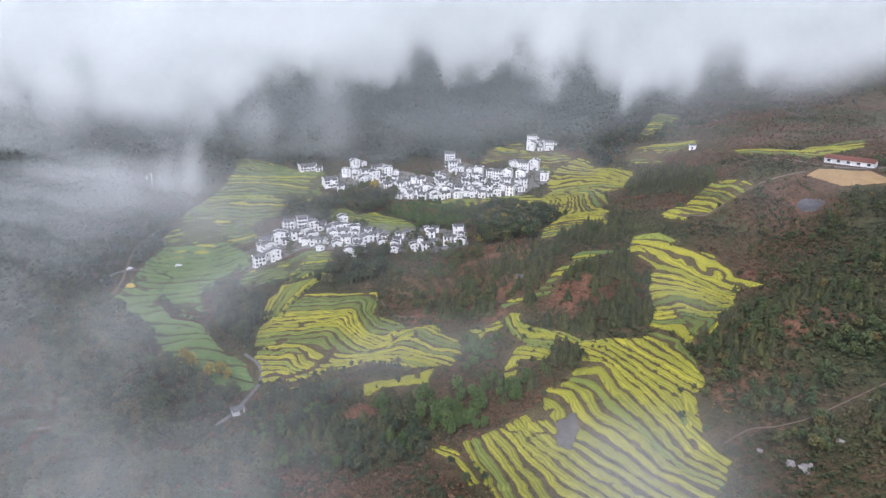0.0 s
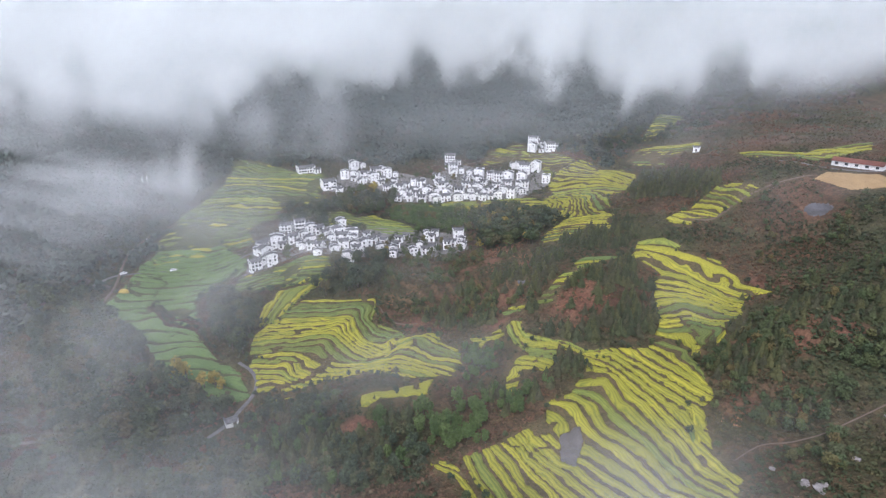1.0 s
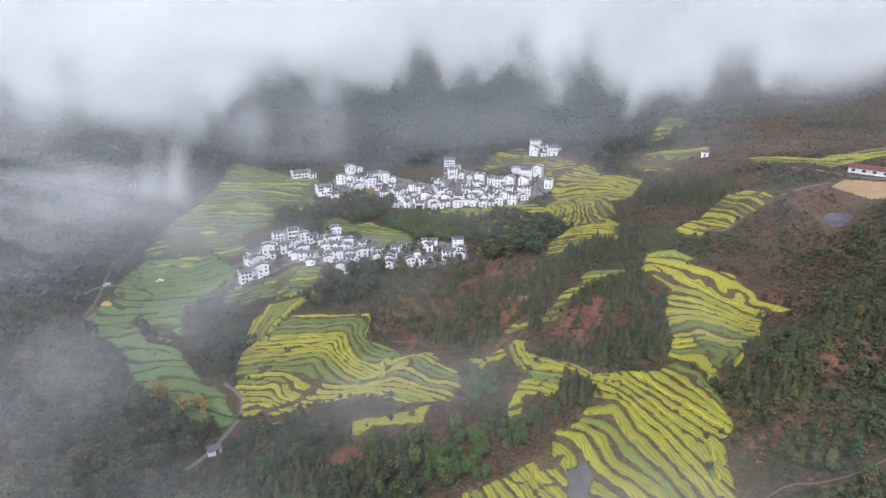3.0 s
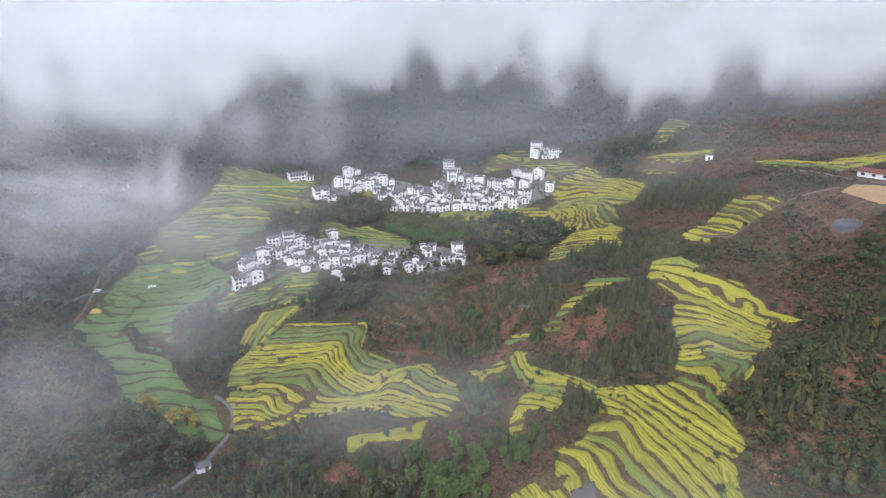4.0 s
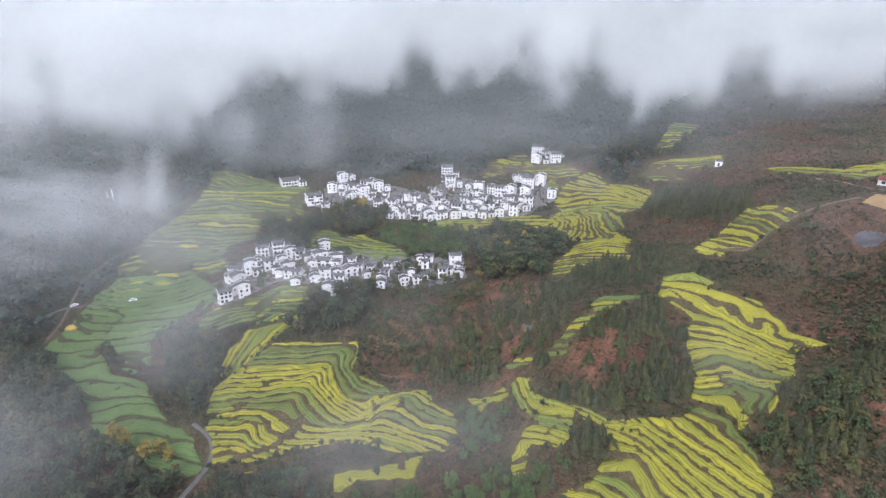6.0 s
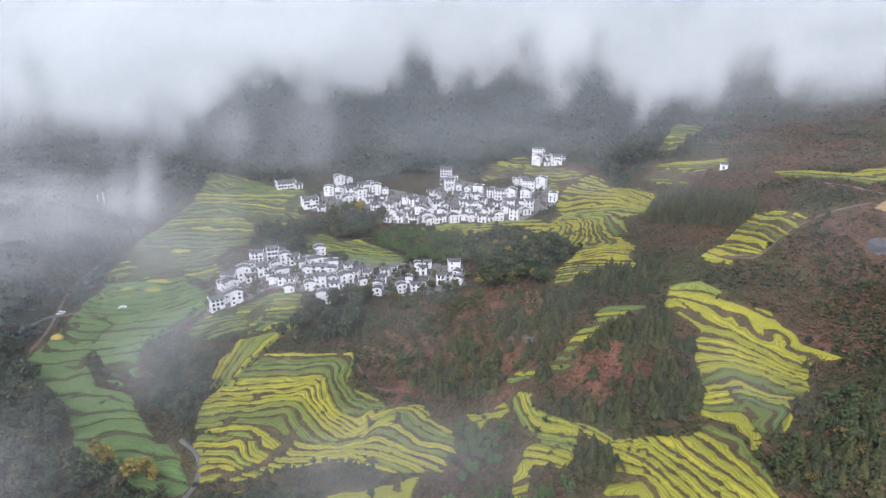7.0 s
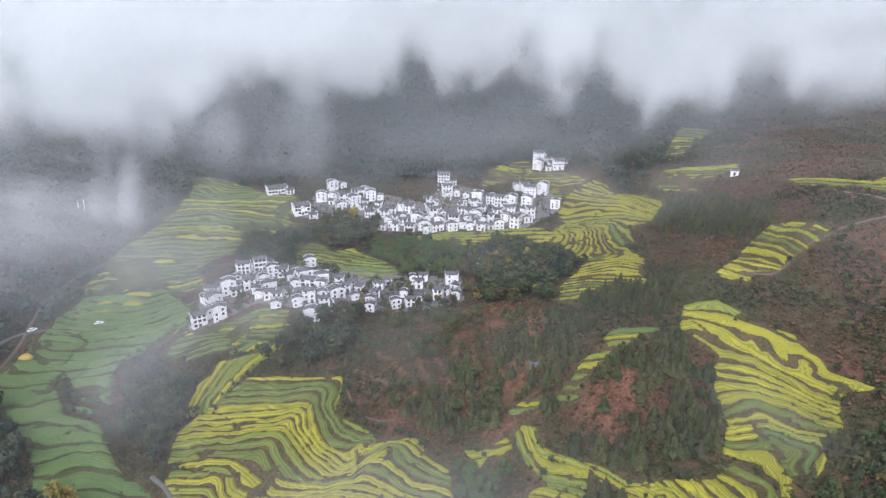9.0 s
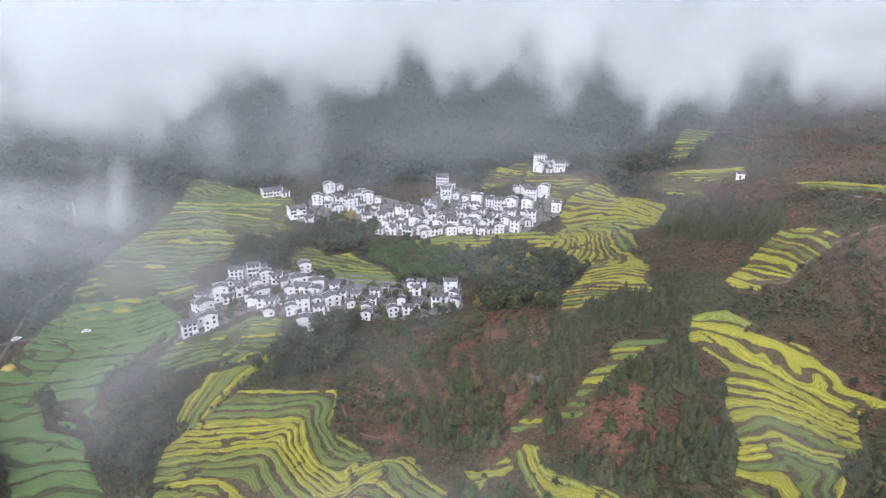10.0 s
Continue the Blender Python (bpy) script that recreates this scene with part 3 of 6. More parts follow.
field('slope_patch', 0.8, [(11.5, 279.1), (18.6, 272.8), (28.5, 276.3), (30.8, 269.3), (21.9, 268.4), (18.5, 262.6), (15.5, 269.1)],
      [(0, [(11.5, 279.8), (28.5, 276.3)]), (3, [(15.3, 263.3), (30.7, 268.0)])])
field('pass_field', 0.35, [(71.4, 317.0), (79.3, 323.1), (100.0, 323.1), (102.5, 321.0), (88.5, 316.2), (82.0, 308.0), (63.7, 294.7), (58.8, 290.7), (55.5, 284.2), (49.2, 283.5), (47.0, 287.5), (55.5, 296.2), (64.1, 307.0), (70.9, 308.5)],
      [(0, [(77.3, 323.8), (102.2, 322.8)]), (2, [(71.0, 310.4), (84.2, 309.6)]), (4, [(57.3, 295.2), (62.8, 292.5)]), (6, [(47.6, 285.4), (55.2, 282.5)])], finer=1.2)
field('pass_patch', 0.4, [(30.8, 288.9), (38.2, 291.8), (43.8, 289.7), (41.6, 284.5), (37.0, 286.5), (32.9, 286.3)],
      [(0, [(38.3, 292.3), (43.8, 289.7)]), (2, [(31.1, 287.5), (41.6, 284.2)])])
field('barn_patch', 0.6, [(262.3, 451.9), (287.8, 470.2), (321.9, 479.3), (338.6, 481.4), (323.1, 458.3), (299.0, 449.4), (265.1, 431.8)],
      [(0, [(285.8, 475.5), (340.7, 484.6)]), (4, [(260.2, 448.1), (271.2, 436.6), (319.5, 452.8)])], wave=1.8)

WOODS = {}
WOODS['red_hill'] = [(47.0, 260.1), (48.4, 278.5), (57.0, 284.1), (75.7, 302.8), (96.9, 314.2), (114.8, 313.4), (112.6, 295.6), (105.3, 272.8), (96.9, 260.8), (66.7, 254.8)]
WOODS['village_grove'] = [(23.1, 452.3), (52.2, 492.8), (80.7, 443.0), (78.6, 391.3), (59.9, 360.1), (22.2, 397.0)]
WOODS['bamboo_belt'] = [(-45.3, 512.6), (-19.1, 517.7), (20.0, 463.8), (20.5, 430.4), (-14.7, 435.6), (-38.9, 441.6)]
WOODS['village_trees'] = [(-72.2, 368.1), (-58.6, 384.3), (-35.1, 381.6), (-35.4, 343.3), (-71.8, 334.9), (-82.9, 347.2)]
WOODS['north_grove'] = [(159.2, 516.0), (176.4, 522.4), (199.5, 495.4), (201.1, 431.6), (185.4, 406.0), (169.4, 426.9), (153.2, 496.4)]
WOODS['dark_hill'] = [(-244.1, 327.8), (-220.3, 342.2), (-195.0, 324.4), (-144.4, 277.9), (-113.2, 255.2), (-100.1, 253.7), (-98.1, 234.1), (-116.6, 221.9), (-153.5, 205.6)]
WOODS['gully_trees'] = [(-146.1, 346.8), (-138.4, 355.4), (-105.6, 330.1), (-95.5, 292.5), (-104.8, 285.0), (-121.1, 294.2)]
WOODS['bottom_wood'] = [(-89.7, 251.7), (-56.7, 255.3), (-35.3, 232.4), (-9.0, 222.8), (-9.4, 206.2), (-3.8, 191.7), (-30.2, 182.1), (-76.5, 183.7), (-92.2, 235.8)]
WOODS['bamboo'] = [(-11.3, 223.1), (2.3, 228.6), (17.7, 219.5), (16.7, 203.7), (2.2, 201.2), (-9.4, 206.2)]
WOODS['field_wood'] = [(51.5, 250.0), (63.3, 248.9), (60.3, 234.0), (49.8, 234.6)]
WOODS['field_wood_low'] = [(16.5, 235.9), (32.3, 227.2), (46.5, 239.4), (46.7, 228.6), (31.1, 216.7), (17.4, 216.0)]
WOODS['pass_conifers'] = [(77.3, 362.4), (92.4, 369.8), (124.9, 371.8), (120.8, 347.9), (105.7, 332.9), (77.8, 334.7), (67.3, 330.0), (55.3, 316.5), (56.4, 341.0)]
WOODS['east_wood'] = [(115.2, 243.3), (132.8, 254.5), (179.6, 263.0), (138.5, 191.3), (97.9, 197.0)]
WOODS['mid_hill'] = [(-38.9, 332.5), (-34.2, 374.8), (17.8, 399.9), (60.5, 356.4), (55.3, 316.5), (63.2, 312.2), (47.0, 281.4), (29.2, 278.6), (1.4, 285.2), (-16.5, 301.8)]
WOODS['lower_spur'] = [(11.4, 274.5), (29.7, 262.8), (23.5, 243.9), (6.0, 237.1), (-2.6, 241.0)]

# gullies and hedges that part the fields
HEDGES = [[(-175.8, 344.4), (-156.8, 322.1), (-144.1, 318.9), (-131.1, 310.4), (-118.9, 299.3), (-109.0, 289.3), (-100.7, 280.6)],
          [(-177.3, 342.9), (-155.0, 314.3), (-136.2, 307.5), (-126.2, 293.7), (-112.7, 278.9)],
          [(-135.0, 356.9), (-114.6, 346.7), (-94.2, 349.4), (-84.2, 351.5)],
          [(-144.0, 394.5), (-148.6, 372.1), (-154.9, 362.0), (-151.3, 345.3)],
          [(-88.9, 258.7), (-72.2, 259.5), (-55.2, 259.9), (-37.9, 256.9), (-20.6, 247.7)],
          [(-37.2, 328.9), (-35.9, 312.7), (-24.7, 296.2), (-11.1, 288.1)]]
FALLOW = [(45.6, 203.7), (54.1, 206.7), (53.4, 197.6), (47.8, 186.0), (43.3, 190.1)]

# ---- the ground: one sheet, fine in the valley and coarse towards the horizon ----
def axis(low, high, step, far_low, far_high):
    out = list(np.arange(low, high + 0.1, step))
    d = step
    while out[0] > far_low:
        d *= 1.22
        out.insert(0, out[0] - d)
    d = step
    while out[-1] < far_high:
        d *= 1.22
        out.append(out[-1] + d)
    return np.array(out)


GX, GY = axis(-260, 300, 1.8, -3500, 3500), axis(140, 690, 1.8, -2500, 4200)
XX, YY = np.meshgrid(GX, GY)
RELIEF = np.clip((np.abs(XX) - 900) / -600, 0, 1)
ZZ = macro(XX, YY) + 1.1 * rough(XX, YY, 34, 7) * RELIEF + np.where(YY > 720, 14 * rough(XX, YY, 130, 9, 4) * np.clip((YY - 720) / 120, 0, 1), 0)
EARTH, BANKS, MEADOW, LEDGE = np.zeros(XX.shape), np.zeros(XX.shape), np.zeros(XX.shape), np.zeros(XX.shape)
# old terraces, gone wild, on the brown hills
for _name in ("mid_hill", "red_hill", "lower_spur", "east_wood"):
    _in = np.clip(inside(XX, YY, WOODS[_name]) / 4, 0, 1) * np.clip(0.6 + 1.5 * rough(XX, YY, 28, 17), 0, 1)
    _u = macro(XX, YY) / 1.9 + 0.35 * rough(XX, YY, 16, 18)
    _f = _u - np.floor(_u)
    ZZ += _in * 0.7 * (np.where(_f > 0.3, (1 - _f) / 0.7, _f / 0.3) - 0.5)
    LEDGE = np.maximum(LEDGE, _in * np.clip(1 - np.abs(_f - 0.2) / 0.2, 0, 1))
for f in FIELDS:
    o = np.array(f["outline"])
    (x0, y0), (x1, y1) = o.min(0) - 6, o.max(0) + 6
    cols, rws = np.where((GX > x0) & (GX < x1))[0], np.where((GY > y0) & (GY < y1))[0]
    sel = np.ix_(rws, cols)
    sd = inside(XX[sel], YY[sel], f["outline"])
    u = steps(f, XX[sel], YY[sel])
    part_ = u - np.floor(u)
    flat = 1 - f["bank"]
    saw = np.where(part_ < flat, part_ / flat - 0.5, 0.5 - (part_ - flat) / (1 - flat))
    f["drop"] = 0.9 if f["ripe"] > 0 else 0.5
    ZZ[sel] += f["drop"] * saw * np.clip((sd + 1) / 3, 0, 1)
    BANKS[sel] = np.maximum(BANKS[sel], np.clip((sd + 3) / 3, 0, 1))
    if f["ripe"] < 0.3:
        MEADOW[sel] = np.maximum(MEADOW[sel], 0.5 * np.clip((sd + 2) / 3, 0, 1))
# bare red earth: centre x, centre y, radius
for a, b, r in ((150, 228, 8), (166, 231, 9), (156, 236, 7), (70, 279, 10), (60, 281, 8), (82, 280, 6), (76, 290, 6), (49, 334, 6), (30, 357, 7), (16, 352, 6), (29, 279, 7), (-17, 265, 7),
                (-16, 295, 6), (115, 205, 7), (111, 217, 5), (-36, 223, 7), (-106, 215, 8), (162, 296, 8), (142, 280, 6), (5, 250, 6), (35, 300, 6)):
    d = np.hypot(XX - a, YY - b) / r + 0.55 * rough(XX, YY, 7, 21)
    EARTH = np.maximum(EARTH, np.clip(1.5 - d, 0, 1))
for a, b, r in ((210, 350, 16), (225, 375, 14), (190, 335, 14), (240, 470, 20), (260, 500, 22), (185, 300, 15)):
    d = np.hypot(XX - a, YY - b) / r + 0.8 * rough(XX, YY, 8, 22)
    EARTH = np.maximum(EARTH, 0.4 * np.clip(1.5 - d, 0, 1))
# the ditch through the green fields
for _line in HEDGES[:2]:
    for (ax, ay), (bx, by) in zip(_line, _line[1:]):
        _t = np.clip(((XX - ax) * (bx - ax) + (YY - ay) * (by - ay)) / ((bx - ax) ** 2 + (by - ay) ** 2), 0, 1)
        _d = np.clip(1.4 - np.hypot(XX - ax - _t * (bx - ax), YY - ay - _t * (by - ay)) / 3.2, 0, 1)
        ZZ, BANKS, MEADOW = ZZ - 0.25 * _d, BANKS * (1 - _d), MEADOW * (1 - _d)
EARTH *= 1 - BANKS


def forest_line(x):
    """How far north the forest begins."""
    return np.where(x < -212, 0, np.where(x > 150, 560 + (x - 150) * 0.2, np.where(x < 60, 622 - 0.0012 * (x + 40) ** 2, 640)))


# mask of tree shade painted into the ground colour, under forest and woods
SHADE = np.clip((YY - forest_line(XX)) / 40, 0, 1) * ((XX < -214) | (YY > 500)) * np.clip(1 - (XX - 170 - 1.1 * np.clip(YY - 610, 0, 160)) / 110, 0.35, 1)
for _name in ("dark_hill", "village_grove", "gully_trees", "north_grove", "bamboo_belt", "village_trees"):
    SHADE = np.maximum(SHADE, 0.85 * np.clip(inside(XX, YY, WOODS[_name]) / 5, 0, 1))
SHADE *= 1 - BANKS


def height(x, y):
    """The height of the ground sheet at a place."""
    x, y = np.asarray(x, float), np.asarray(y, float)
    i = np.clip(np.searchsorted(GX, x) - 1, 0, len(GX) - 2)
    j = np.clip(np.searchsorted(GY, y) - 1, 0, len(GY) - 2)
    u, v = (x - GX[i]) / (GX[i + 1] - GX[i]), (y - GY[j]) / (GY[j + 1] - GY[j])
    return (ZZ[j, i] * (1 - u) + ZZ[j, i + 1] * u) * (1 - v) + (ZZ[j + 1, i] * (1 - u) + ZZ[j + 1, i + 1] * u) * v


_n = len(GX)
_j, _i = np.meshgrid(np.arange(len(GY) - 1), np.arange(_n - 1), indexing="ij")
_a = (_j * _n + _i).ravel()
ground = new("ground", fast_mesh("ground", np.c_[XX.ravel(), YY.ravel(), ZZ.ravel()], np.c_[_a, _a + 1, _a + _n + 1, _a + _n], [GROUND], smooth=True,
             floats={"earth": EARTH.ravel(), "bank": BANKS.ravel(), "meadow": MEADOW.ravel(), "ledge": LEDGE.ravel(), "litter_shade": SHADE.ravel()}))
tagged(ground, "brown scrubland and grassy terrace banks of a mountain valley", "ground", kind="structure")


def ribbon(name, line, width, mat, label, category, lift=0.14):
    """A road draped over the ground along a smooth line."""
    pts = [Vector((*p, 0)) for p in line]
    pts = [2 * pts[0] - pts[1]] + pts + [2 * pts[-1] - pts[-2]]
    mid = []
    for a, b, c, d in zip(pts, pts[1:], pts[2:], pts[3:]):
        n = max(2, int((c - b).length / 1.5))
        for k in range(n):
            t = k / n
            mid.append(0.5 * (2 * b + (c - a) * t + (2 * a - 5 * b + 4 * c - d) * t * t + (3 * b - a - 3 * c + d) * t ** 3))
    mid = np.array([(p.x, p.y) for p in mid])
    way = np.gradient(mid, axis=0)
    side = np.c_[-way[:, 1], way[:, 0]] / np.linalg.norm(way, axis=1, keepdims=True)
    across = np.linspace(-0.5, 0.5, 5)
    wide = width * (1 + 0.12 * rough(mid[:, 0], mid[:, 1], 9, 3))[:, None, None]
    xy = mid[:, None] + side[:, None] * across[None, :, None] * wide
    centre = height(mid[:, 0], mid[:, 1])[:, None]
    z = np.maximum(height(xy[..., 0], xy[..., 1]), centre - 0.2) + lift
    z[:, (0, -1)] -= lift + 0.5
    n, m = z.shape
    j, i = np.meshgrid(np.arange(n - 1), np.arange(m - 1), indexing="ij")
    a = (j * m + i).ravel()
    ob = new(name, fast_mesh(name, np.c_[xy.reshape(-1, 2), z.ravel()], np.c_[a, a + 1, a + m + 1, a + m], [mat], smooth=True))
    return tagged(ob, label, category, kind="structure")


ribbon("road_valley", [(-223.0, 352.8), (-220.9, 377.8), (-211.2, 390.8), (-197.6, 402.7), (-179.7, 410.0), (-162.9, 415.4), (-148.8, 421.4), (-139.5, 427.8)], 3.4, ASPHALT, "pale concrete road winding through the green valley fields", "road")
ribbon("road_west", [(-205.8, 335.1), (-213.2, 368.0), (-221.9, 394.5), (-226.7, 417.1), (-224.5, 441.8), (-214.6, 462.3)], 2.6, TRACK, "pale road along the foot of the dark wooded slope", "road")
ribbon("road_lane", [(-190.5, 518.7), (-180.9, 514.6), (-166.0, 501.0), (-150.8, 496.1), (-136.8, 500.9)], 3.5, ASPHALT, "narrow concrete lane between far terraces", "road")
ribbon("road_gully", [(-104.6, 222.4), (-98.3, 240.2), (-95.9, 248.4), (-92.4, 258.6), (-92.6, 267.3), (-96.8, 274.5), (-106.4, 280.8)], 3.0, ASPHALT, "pale lane climbing from the gully to the fields", "road")
ribbon("road_strip", [(149.4, 358.8), (162.2, 358.4), (176.1, 369.8), (189.0, 381.3), (207.1, 386.3), (240.3, 388.8)], 2.2, TRACK, "dirt track beside the strip fields", "track")
ribbon("road_barn", [(247.7, 446.8), (252.4, 427.3), (255.7, 404.4), (277.1, 395.9), (320.0, 400.0)], 5.0, ASPHALT, "pale road in front of the long red-roofed barn", "road")
ribbon("road_east", [(100.1, 178.2), (111.1, 183.2), (121.1, 182.1), (132.2, 183.3), (146.3, 187.1), (175.0, 195.0)], 0.9, TRACK, "narrow dirt path through the scrub", "track")
ribbon("road_south", [(-170.7, 185.3), (-148.7, 200.3), (-141.3, 207.2), (-134.4, 216.2)], 2.5, TRACK, "pale dirt track at the wood's edge", "track")
ribbon("road_hill", [(-36.2, 320.3), (-29.1, 305.1), (-19.4, 297.9), (-11.7, 297.4)], 1.2, TRACK, "thin footpath round the brown hill", "track")


def pad(name, outline, mat, label, category, lift):
    """A patch of ground cover that follows the land."""
    o = np.array(outline)
    (x0, y0), (x1, y1) = o.min(0), o.max(0)
    x, y = np.meshgrid(np.arange(x0, x1 + 1, 1.0), np.arange(y0, y1 + 1, 1.0))
    sd = inside(x, y, outline) + 0.8 * rough(x, y, 4, 5)
    z = height(x, y) + np.where(sd > 0, lift, -0.6)
    m = x.shape[1]
    j, i = np.meshgrid(np.arange(x.shape[0] - 1), np.arange(m - 1), indexing="ij")
    a = (j * m + i).ravel()
    keep = np.maximum.reduce([sd.ravel()[a], sd.ravel()[a + 1], sd.ravel()[a + m], sd.ravel()[a + m + 1]]) > 0
    a = a[keep]
    ob = new(name, fast_mesh(name, np.c_[x.ravel(), y.ravel(), z.ravel()], np.c_[a, a + 1, a + m + 1, a + m], [mat], smooth=True))
    return tagged(ob, label, category, kind="structure")


pad("ground_yard", [(236.6, 384.1), (249.9, 391.7), (282.1, 388.9), (282.9, 362.3), (250.7, 366.7)], TAN_EARTH, "bare tan yard of dry earth beside the barn", "yard", 0.15)
pad("water_pond", [(219.4, 361.4), (224.8, 365.2), (234.2, 362.0), (236.4, 357.2), (228.4, 353.3), (220.7, 356.5)], WATER, "small grey pond in the brown scrub", "pond", 0.2)
pad("ground_fallow", FALLOW, plain("wet_mud", (0.06, 0.055, 0.05), (0.11, 0.1, 0.095), 0.3, 0.6, 0.2), "fallow grey muddy plot among the rapeseed", "plot", 0.35)


# ---- the crops: each terrace strip a low block of plants ----
def crop_strips(f, step):
    o = np.array(f["outline"])
    (x0, y0), (x1, y1) = o.min(0) - 2, o.max(0) + 2
    gx, gy = np.arange(x0, x1, step), np.arange(y0, y1, step)
    x, y = np.meshgrid(gx, gy)
    u = steps(f, x, y)
    uy, ux = np.gradient(u, step)
    slope = np.maximum(np.hypot(ux, uy), 0.02)
    sd = inside(x, y, f["outline"]) + 1.6 * rough(x, y, 11, 60 + f["seed"]) - 0.4
    bank = f["bank"] + 0.03 + 0.57 * f["bank"] * np.clip(rough(x, y, 17, 70 + f["seed"], 2), -0.6, 1)
    if f["gaps"]:
        sd = np.minimum(sd, 14 * (rough(x, y, 24, 90 + f["seed"], 3) + 0.75 - f["gaps"]))
    # cross paths that part a terrace here and there
    along = rough(x, y, 20, 80 + f["seed"], 1)
    cut = np.minimum(np.abs(along) * 16 - 0.5, np.abs(rough(x, y, 34, 85 + f["seed"], 2) - 0.2) * 22 - 0.5)
    for line in HEDGES:
        for (ax, ay), (bx, by) in zip(line, line[1:]):
            t = np.clip(((x - ax) * (bx - ax) + (y - ay) * (by - ay)) / ((bx - ax) ** 2 + (by - ay) ** 2), 0, 1)
            cut = np.minimum(cut, np.hypot(x - ax - t * (bx - ax), y - ay - t * (by - ay)) - 2.2 + 0.8 * rough(x, y, 6, 12))
    cut = np.minimum(cut, -inside(x, y, FALLOW))
    tuft = 0.25 * rough(x, y, 2.6, 15, 1)
    out = []
    for k in range(int(np.floor(u.min())), int(np.ceil(u.max()))):
        own = random.Random(7000 + 100 * f["seed"] + k).uniform(-0.45, 0.4) * f["bank"]
        e = np.minimum(np.minimum((u - k) / slope, (k + 1 - bank - own - u) / slope), np.minimum(sd, cut)) + tuft
        if (e > 0).sum() < 6:
            continue
        ey, ex = np.gradient(e, step)
        g2 = np.maximum(ex * ex + ey * ey, 0.25)
        n, m = e.shape
        j, i = np.meshgrid(np.arange(n - 1), np.arange(m - 1), indexing="ij")
        a = (j * m + i).ravel()
        quad = np.c_[a, a + 1, a + m + 1, a + m]
        flat = e.ravel()
        quad = quad[(flat[quad] > 0).sum(1) >= 1]
        # runs of strip that hang together
        name_of = {}
        parent = list(range(len(quad)))

        def root(q):
            while parent[q] != q:
                parent[q] = parent[parent[q]]
                q = parent[q]
            return q

        for q, corners in enumerate(quad):
            for c in corners:
                c = int(c)
                if c in name_of:
                    parent[root(q)] = root(name_of[c])
                else:
                    name_of[c] = q
        groups = {}
        for q in range(len(quad)):
            groups.setdefault(root(q), []).append(q)
        move = np.minimum(-flat, 1.4 * step) / g2.ravel()
        px_, py_ = x.ravel() + np.where(flat < 0, move * ex.ravel(), 0), y.ravel() + np.where(flat < 0, move * ey.ravel(), 0)
        for members in groups.values():
            if len(members) * step * step < 5:
                continue
            fq = quad[members]
            used, inv = np.unique(fq, return_inverse=True)
            fq = inv.reshape(-1, 4)
            vx, vy = px_[used], py_[used]
            depth = np.clip(flat[used], 0, 1.2) / 1.2
            top = height(vx, vy) + 0.35 + 0.55 * depth + 0.18 * rough(vx, vy, 1.7, 3, 2)
            edge = np.concatenate([fq[:, (0, 1)], fq[:, (1, 2)], fq[:, (2, 3)], fq[:, (3, 0)]])
            key = np.sort(edge, axis=1)
            _, first, count = np.unique(key, axis=0, return_index=True, return_counts=True)
            rim = edge[first[count == 1]]
            nv = len(used)
            verts = np.concatenate([np.c_[vx, vy, top], np.c_[vx, vy, height(vx, vy) - 0.5]])
            faces = np.concatenate([fq, np.c_[rim[:, 1], rim[:, 0], rim[:, 0] + nv, rim[:, 1] + nv]])
            across = ((u.ravel()[used] - k) / slope.ravel()[used])
            out.append((len(members) * step * step, verts, faces, np.r_[across, across]))
    return out


KINDS = {"ripe_rapeseed": "bright yellow-green strip of flowering rapeseed on a terrace", "half_ripe_rapeseed": "light green strip of rapeseed just coming into flower", "grassy_terrace": "grassy green terrace strip with a few flowers", "green_crop": "strip of low green crop on a terrace", "low_green_crop": "smooth plot of low green crop on the valley floor"}
STRIPS = []
for f in FIELDS:
    near = np.array(f["outline"])[:, 1].mean() < 420
    rnd = random.Random(900 + f["seed"])
    for size, verts, faces, across in crop_strips(f, 1.0 if near else 1.5):
        r = rnd.random()
        rest = (r - f["ripe"]) / (1.001 - f["ripe"])
        kind = "ripe_rapeseed" if rest < 0 else ("low_green_crop" if rest > 0.05 else "half_ripe_rapeseed") if f["ripe"] == 0 else ("green_crop" if rest > 0.45 else "grassy_terrace" if rest > 0.12 else "half_ripe_rapeseed") if f["ripe"] < 0.2 else "half_ripe_rapeseed" if rest < 0.45 else "grassy_terrace" if rest < 0.8 else "green_crop"
        STRIPS.append((verts[:, 1].mean() + 0.25 * abs(verts[:, 0].mean()), kind, verts, faces, across))
STRIPS.sort(key=lambda q: q[0])
for _, kind, verts, faces, across in STRIPS[:290]:
    ob = new("crop_strip", fast_mesh("crop_strip", verts, faces, [CROPS[kind]], smooth=True, floats={"across": across}))
    tagged(ob, KINDS[kind], "crop strip", "terraced crop strips")
for kind in KINDS:
    far = [q for q in STRIPS[290:] if q[1] == kind]
    if far:
        at = np.cumsum([0] + [len(q[2]) for q in far])
        ob = new("far_crop_strips", fast_mesh("far_crop_strips", np.concatenate([q[2] for q in far]), np.concatenate([q[3] + n for q, n in zip(far, at)]), [CROPS[kind]], smooth=True, floats={"across": np.concatenate([q[4] for q in far])}))
        tagged(ob, "distant terraces: " + KINDS[kind], "crop strips", kind="stuff")

